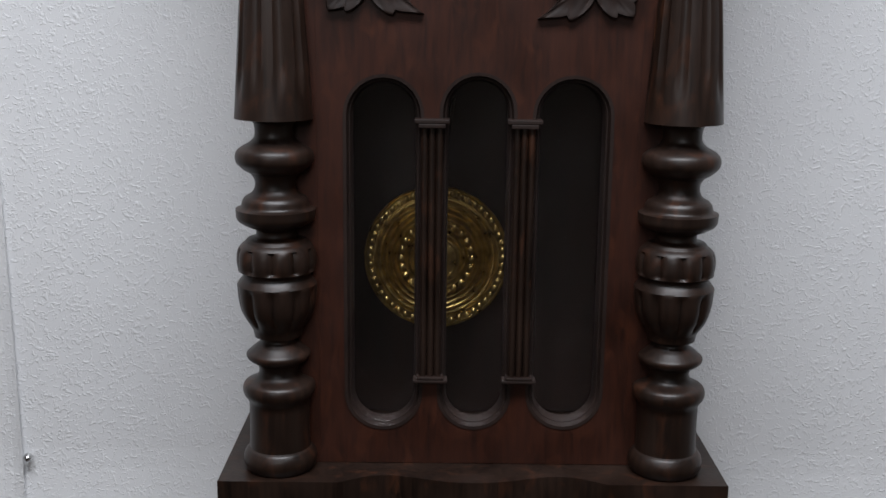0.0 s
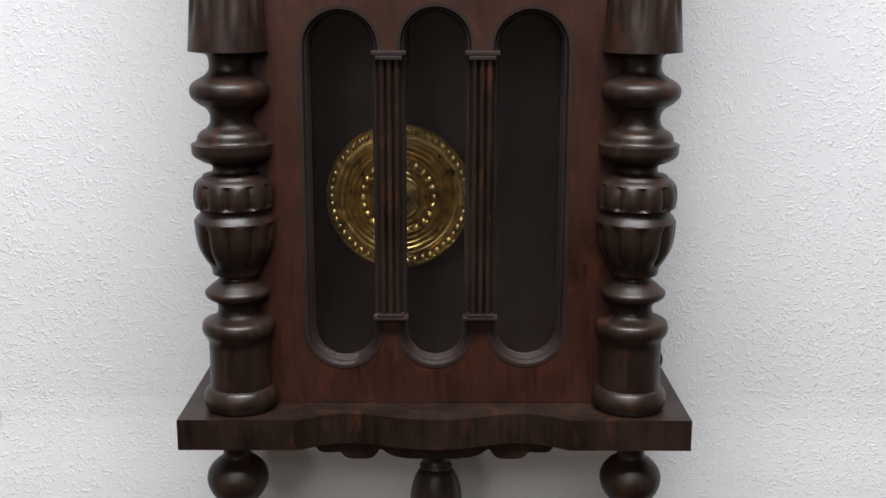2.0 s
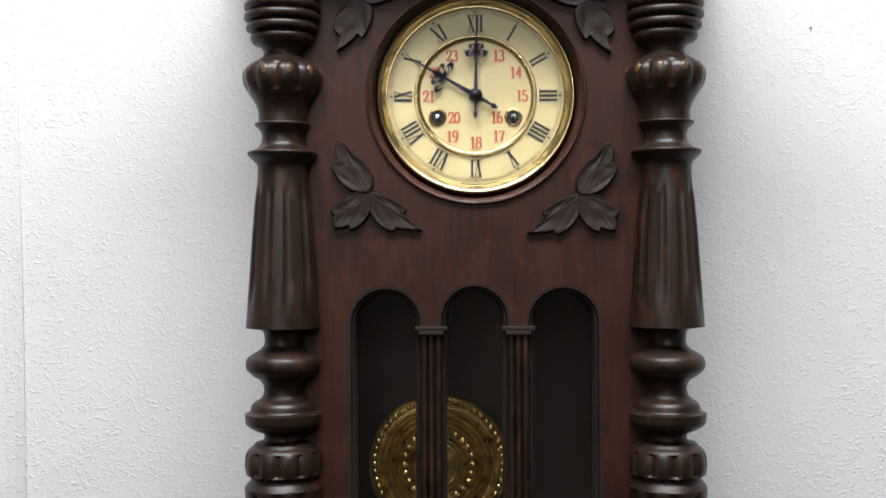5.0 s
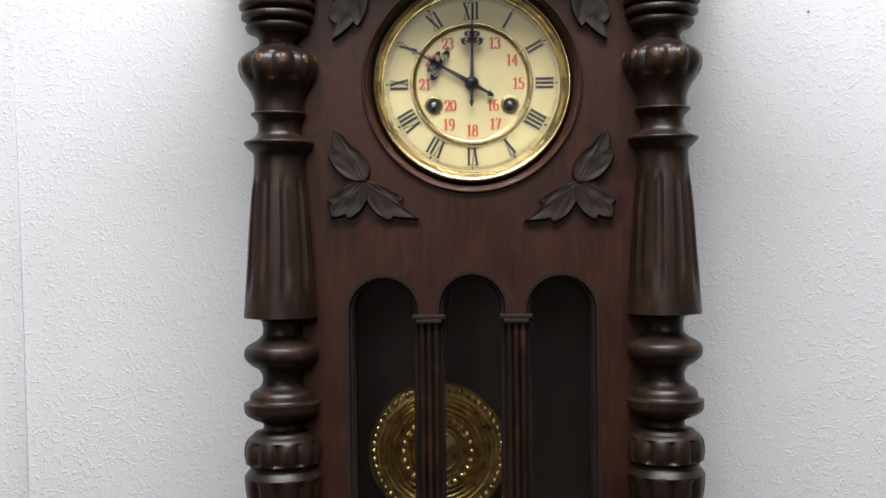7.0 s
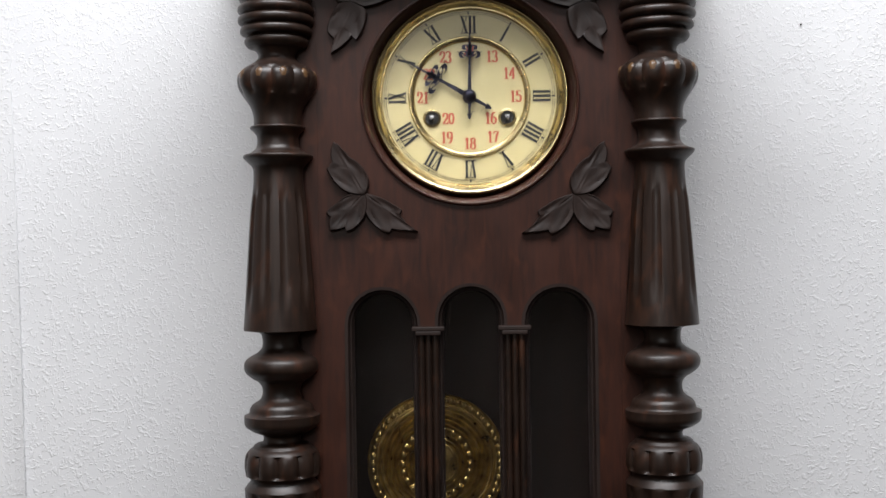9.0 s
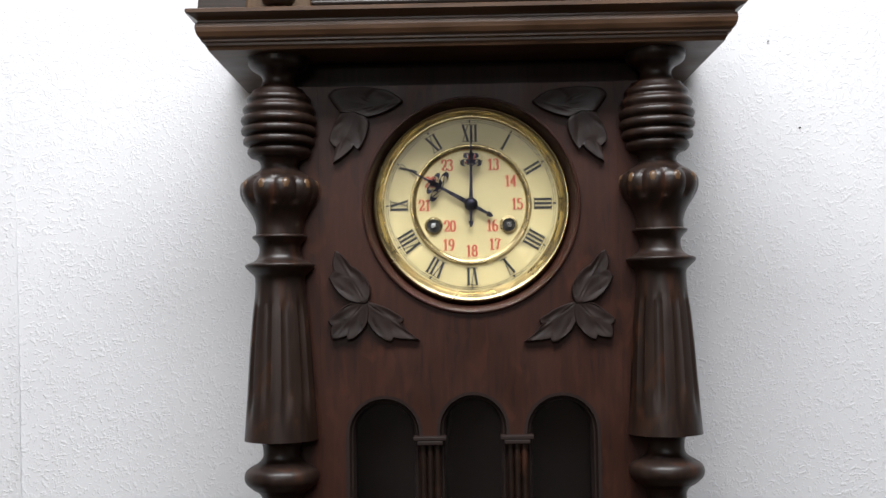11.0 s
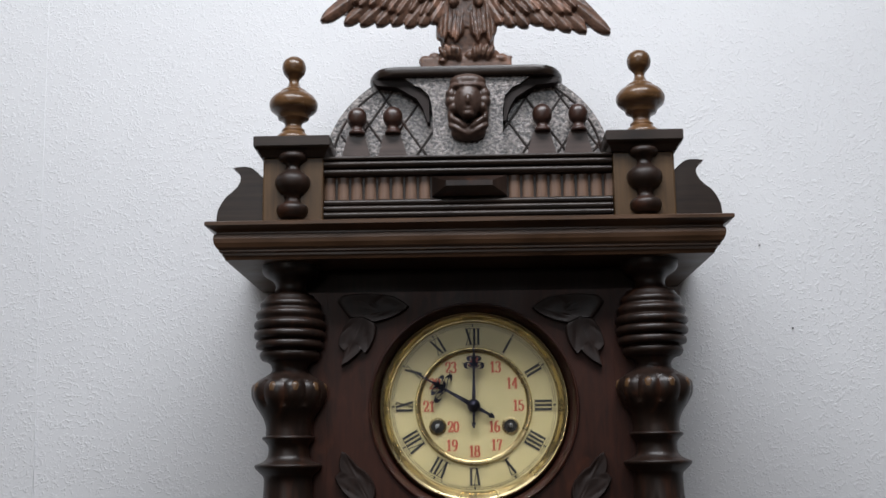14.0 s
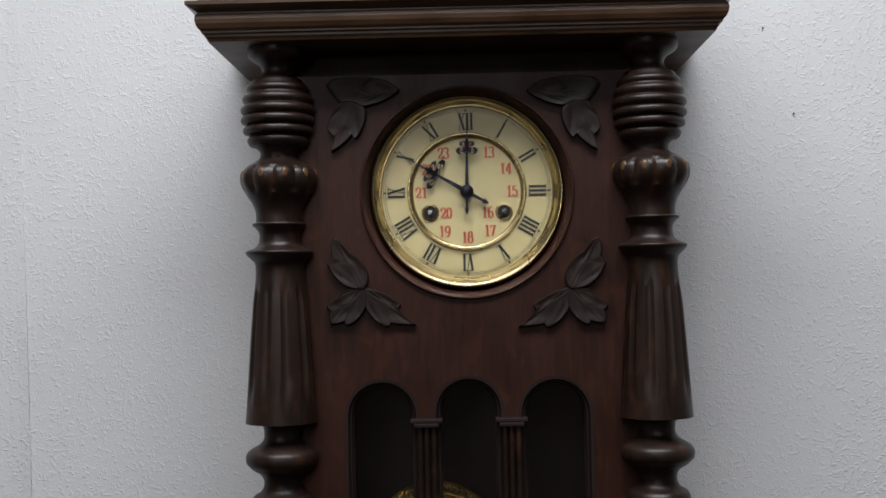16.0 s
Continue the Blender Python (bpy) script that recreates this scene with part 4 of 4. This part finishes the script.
fused(part("carved_mask", bm, MASK_WOOD, clock, "plain carved head ornament with a cap", smooth=True), 0.0008, 9)

# ---- the eagle ----
def carved_eagle():
    """One carved mesh: rock, body, neck and beak, two spread wings of overlapping feathers."""
    bm = bmesh.new()
    S = 0.00053

    def P(px, py):
        return ((px - 822.0) * S + 0.0005, 2.0080 + (232 - py) * 0.000578)

    EY = -0.126
    rnd = random.Random(4)
    # rocky foot
    for k in range(34):
        u = rnd.uniform(-1, 1)
        x, z = P(823 + 72 * u, 228 - rnd.uniform(0, 20) * (1 - u * u) - 2)
        blob(bm, (x, EY - rnd.uniform(0.002, 0.017) * (1 - 0.5 * u * u), z), (rnd.uniform(0.004, 0.0085), rnd.uniform(0.004, 0.008), rnd.uniform(0.003, 0.0065)), 10, Euler((rnd.uniform(-0.6, 0.6), rnd.uniform(-0.8, 0.8), 0)))
    x0, z0 = P(742, 231)
    x1, z1 = P(902, 214)
    box(bm, x0 + 0.001, x1 - 0.001, EY - 0.016, EY + 0.018, 1.9995, z1 - 0.004, 0.002)
    # body and neck
    body = [(214, 824, 40, 17), (200, 824, 46, 20), (182, 824, 49, 23), (160, 823, 50, 26), (135, 822, 51, 28), (112, 821, 50, 29), (92, 821, 46, 27), (75, 821, 38, 24), (60, 821, 31, 21), (45, 821, 26, 19), (28, 817, 23, 17), (12, 812, 21, 16), (0, 807, 21, 16), (-11, 801, 22, 17), (-20, 798, 19, 15), (-27, 797, 10, 9), (-29, 797, 2, 2)]
    stations = smooth_profile(body, 9)
    loops = []
    for py, cx, hw, dp in stations:
        x, z = P(cx, py)
        pitch = 13.0 if py < 125 else 60.0
        loop = []
        for i in range(104):
            a = 2 * math.pi * i / 104
            turn = 13 * a / (2 * math.pi)
            step = py / pitch + (0.9 * (1 - math.cos(2 * math.pi * turn)) * 0.5 if py < 125 else 0.0) + 0.12 * math.sin(3.1 * a + 0.07 * py)
            down = step % 1.0
            k = 1.0 + ((0.085 + 0.045 * math.sin(5 * a + 2.3 * math.floor(step))) * down ** 1.6 - 0.04 if -8 < py < 205 else 0.0)
            loop.append((x + hw * k * S * math.cos(a), EY - 0.004 + dp * k * S * math.sin(a), z))
        loops.append(loop)
    rings(bm, loops)
    beak = [P(790, -12), P(778, -14), P(768, -9), P(762, 0), P(762, 8)]
    lathe_along(bm, [(x, EY - 0.004, z, r) for (x, z), r in zip(beak, (0.0070, 0.0060, 0.0046, 0.0028, 0.0006))], 12)

    def feather(px, py, dx, dy, length, width, y, tilt=0.0):
        """A single feather with a raised shaft; direction in the picture plane of the wing."""
        n = math.hypot(dx, dy)
        dx, dy = dx / n, dy / n
        rows = []
        for i in range(11):
            s = i / 10
            w = width * (0.55 + 0.45 * math.sin(math.pi * (0.12 + 0.62 * s))) * (1.0 if s < 0.7 else math.sqrt(max(0.03, 1 - ((s - 0.7) / 0.3) ** 2)))
            row = []
            for u in (-1, -0.5, 0, 0.5, 1):
                qx = px + dx * length * s - dy * w * u
                qy = py + dy * length * s + dx * w * u
                x, z = P(qx, qy)
                row.append(bm.verts.new((x, y - 0.0030 * (1 - u * u) - 0.0022 * s - (0.0009 if u == 0 else 0) + tilt * u, z)))
            rows.append(row)
        for a, b in zip(rows, rows[1:]):
            for j in range(4):
                bm.faces.new((a[j], a[j + 1], b[j + 1], b[j]))
        edge = [r[0] for r in rows] + rows[-1][1:] + [r[-1] for r in rows[-2::-1]] + rows[0][3:0:-1]
        low = [bm.verts.new((v.co.x, y + 0.003, v.co.z)) for v in edge]
        for i in range(len(edge)):
            k = (i + 1) % len(edge)
            bm.faces.new((edge[i], edge[k], low[k], low[i]))
        bm.faces.new(low)

    for side in (-1, 1):
        def W(px, py):
            """Wing coordinates of the one side, turned over and dropped a little for the other."""
            if side < 0:
                return px, py
            qx = 1648 - px
            return qx, py + 4 + max(0.0, qx - 915) * 0.20

        def F(px, py, dx, dy, length, width, y):
            a = W(px, py)
            b = W(px + dx, py + dy)
            feather(a[0], a[1], b[0] - a[0], b[1] - a[1], length, width, y)

        # web of the wing behind the feathers
        web = [(790, 75), (765, 66), (757, 46), (748, 32), (722, 29), (698, 38), (670, 58), (640, 82), (612, 106), (592, 124), (600, 134), (640, 142), (690, 144), (740, 146), (790, 150)]
        slab(bm, [P(*W(*q)) for q in web], EY - 0.006, EY + 0.004)
        # leading edge roll
        lead = [(772, 74, 5), (762, 62, 7), (755, 44, 8), (745, 34, 8), (722, 33, 9), (702, 42, 10), (676, 60, 9), (645, 84, 8), (616, 108, 7), (594, 126, 6), (578, 142, 5)]
        lathe_along(bm, [(*P(*W(a, b))[:1], EY - 0.006, P(*W(a, b))[1], r * S) for a, b, r in lead], 12)
        # quills
        tips = [(570, 154), (611, 160), (639, 163), (667, 164), (694, 164), (718, 168), (742, 166), (763, 162)]
        for k, (tx, ty) in enumerate(tips):
            ang = radians(34 + 3.2 * k)
            ln = 92 - 6.5 * k
            F(tx + ln * math.cos(ang), ty - ln * math.sin(ang), -math.cos(ang), math.sin(ang), ln, 12.0, EY - 0.0085 - 0.0003 * k)
        # coverts, three shorter rows
        for row, (count, sx, sy, ex, ey, ln, w, lift) in enumerate(((9, 640, 116, 768, 136, 46, 9, 0.0022), (8, 664, 96, 768, 112, 36, 8.5, 0.0042), (7, 688, 78, 766, 92, 26, 8, 0.0060), (6, 704, 62, 762, 74, 19, 7, 0.0075))):
            for k in range(count):
                t = k / (count - 1)
                ang = radians(36 + 22 * t + rnd.uniform(-7, 7))
                bx, by = sx + (ex - sx) * t, sy + (ey - sy) * t + rnd.uniform(-2, 2)
                F(bx + ln * 0.6 * math.cos(ang) + rnd.uniform(-3, 3), by - ln * 0.6 * math.sin(ang), -math.cos(ang), math.sin(ang), ln * rnd.uniform(0.85, 1.15), w * rnd.uniform(0.85, 1.15), EY - 0.0085 - lift - rnd.uniform(0, 0.0016))
    # hanging leg feathers and claws
    for sx in (-1, 1):
        for k in range(6):
            u = sx * (0.12 + 0.15 * k)
            depth = 24 * S * math.sqrt(max(0.0, 1 - u * u))
            feather(824 + u * 50, 132 + rnd.uniform(-5, 5), 0.12 * sx - 0.1 * u, 1, rnd.uniform(52, 62), 7.5, EY - 0.0030 - depth + 0.0012)
        x, z = P(823 + sx * 22, 130)
        blob(bm, (x, EY - 0.0190, z), (0.0050, 0.0035, 0.0060), 10)
        for k in range(4):
            x, z = P(823 + sx * (14 + 9 * k), 212 + abs(k - 1.5) * 3)
            blob(bm, (x, EY - 0.0170, z), (0.0028, 0.0050, 0.0075), 10, Euler((0.2, 0.15 * sx * k, 0)))
    return bm


eagle = fused(part("carved_eagle", carved_eagle(), EAGLE, None, "", smooth=True), 0.0008, 1)
tagged(eagle, "carved bronzed eagle ornament with spread wings on the clock top", "figurine")

# ---- small things on the wall ----
nail = tagged(new("wall_nail"), "round bright steel nail head in the wallpaper seam", "nail")
nail.location = (-0.414, 0, 1.1725)
part("nail_head", lathe_y(bmesh.new(), [(-0.0035, 0.0040), (-0.0060, 0.0041), (-0.0085, 0.0032), (-0.0100, 0.0016), (-0.0104, 0.0002)], 24), STEEL, nail, "", smooth=True)
part("nail_shank", lathe_y(bmesh.new(), [(0.020, 0.0010), (-0.0040, 0.0010)], 10), STEEL, nail)


def wall_mark(x, z, r):
    """A small dark fleck where the paper's paint has chipped."""
    bm = lathe_y(bmesh.new(), [(-0.0004, 0.0001), (-0.0004, r * 0.8), (0.0016, r), (0.0016, 0.0001)], 10, (x, z))
    return tagged(part("wall_mark", bm, HOLE), "tiny dark chip in the white wallpaper", "mark", kind="structure")


for x, z, r in ((0.318, 1.780, 0.0009), (0.2907, 1.8636, 0.0007)):
    wall_mark(x, z, r)
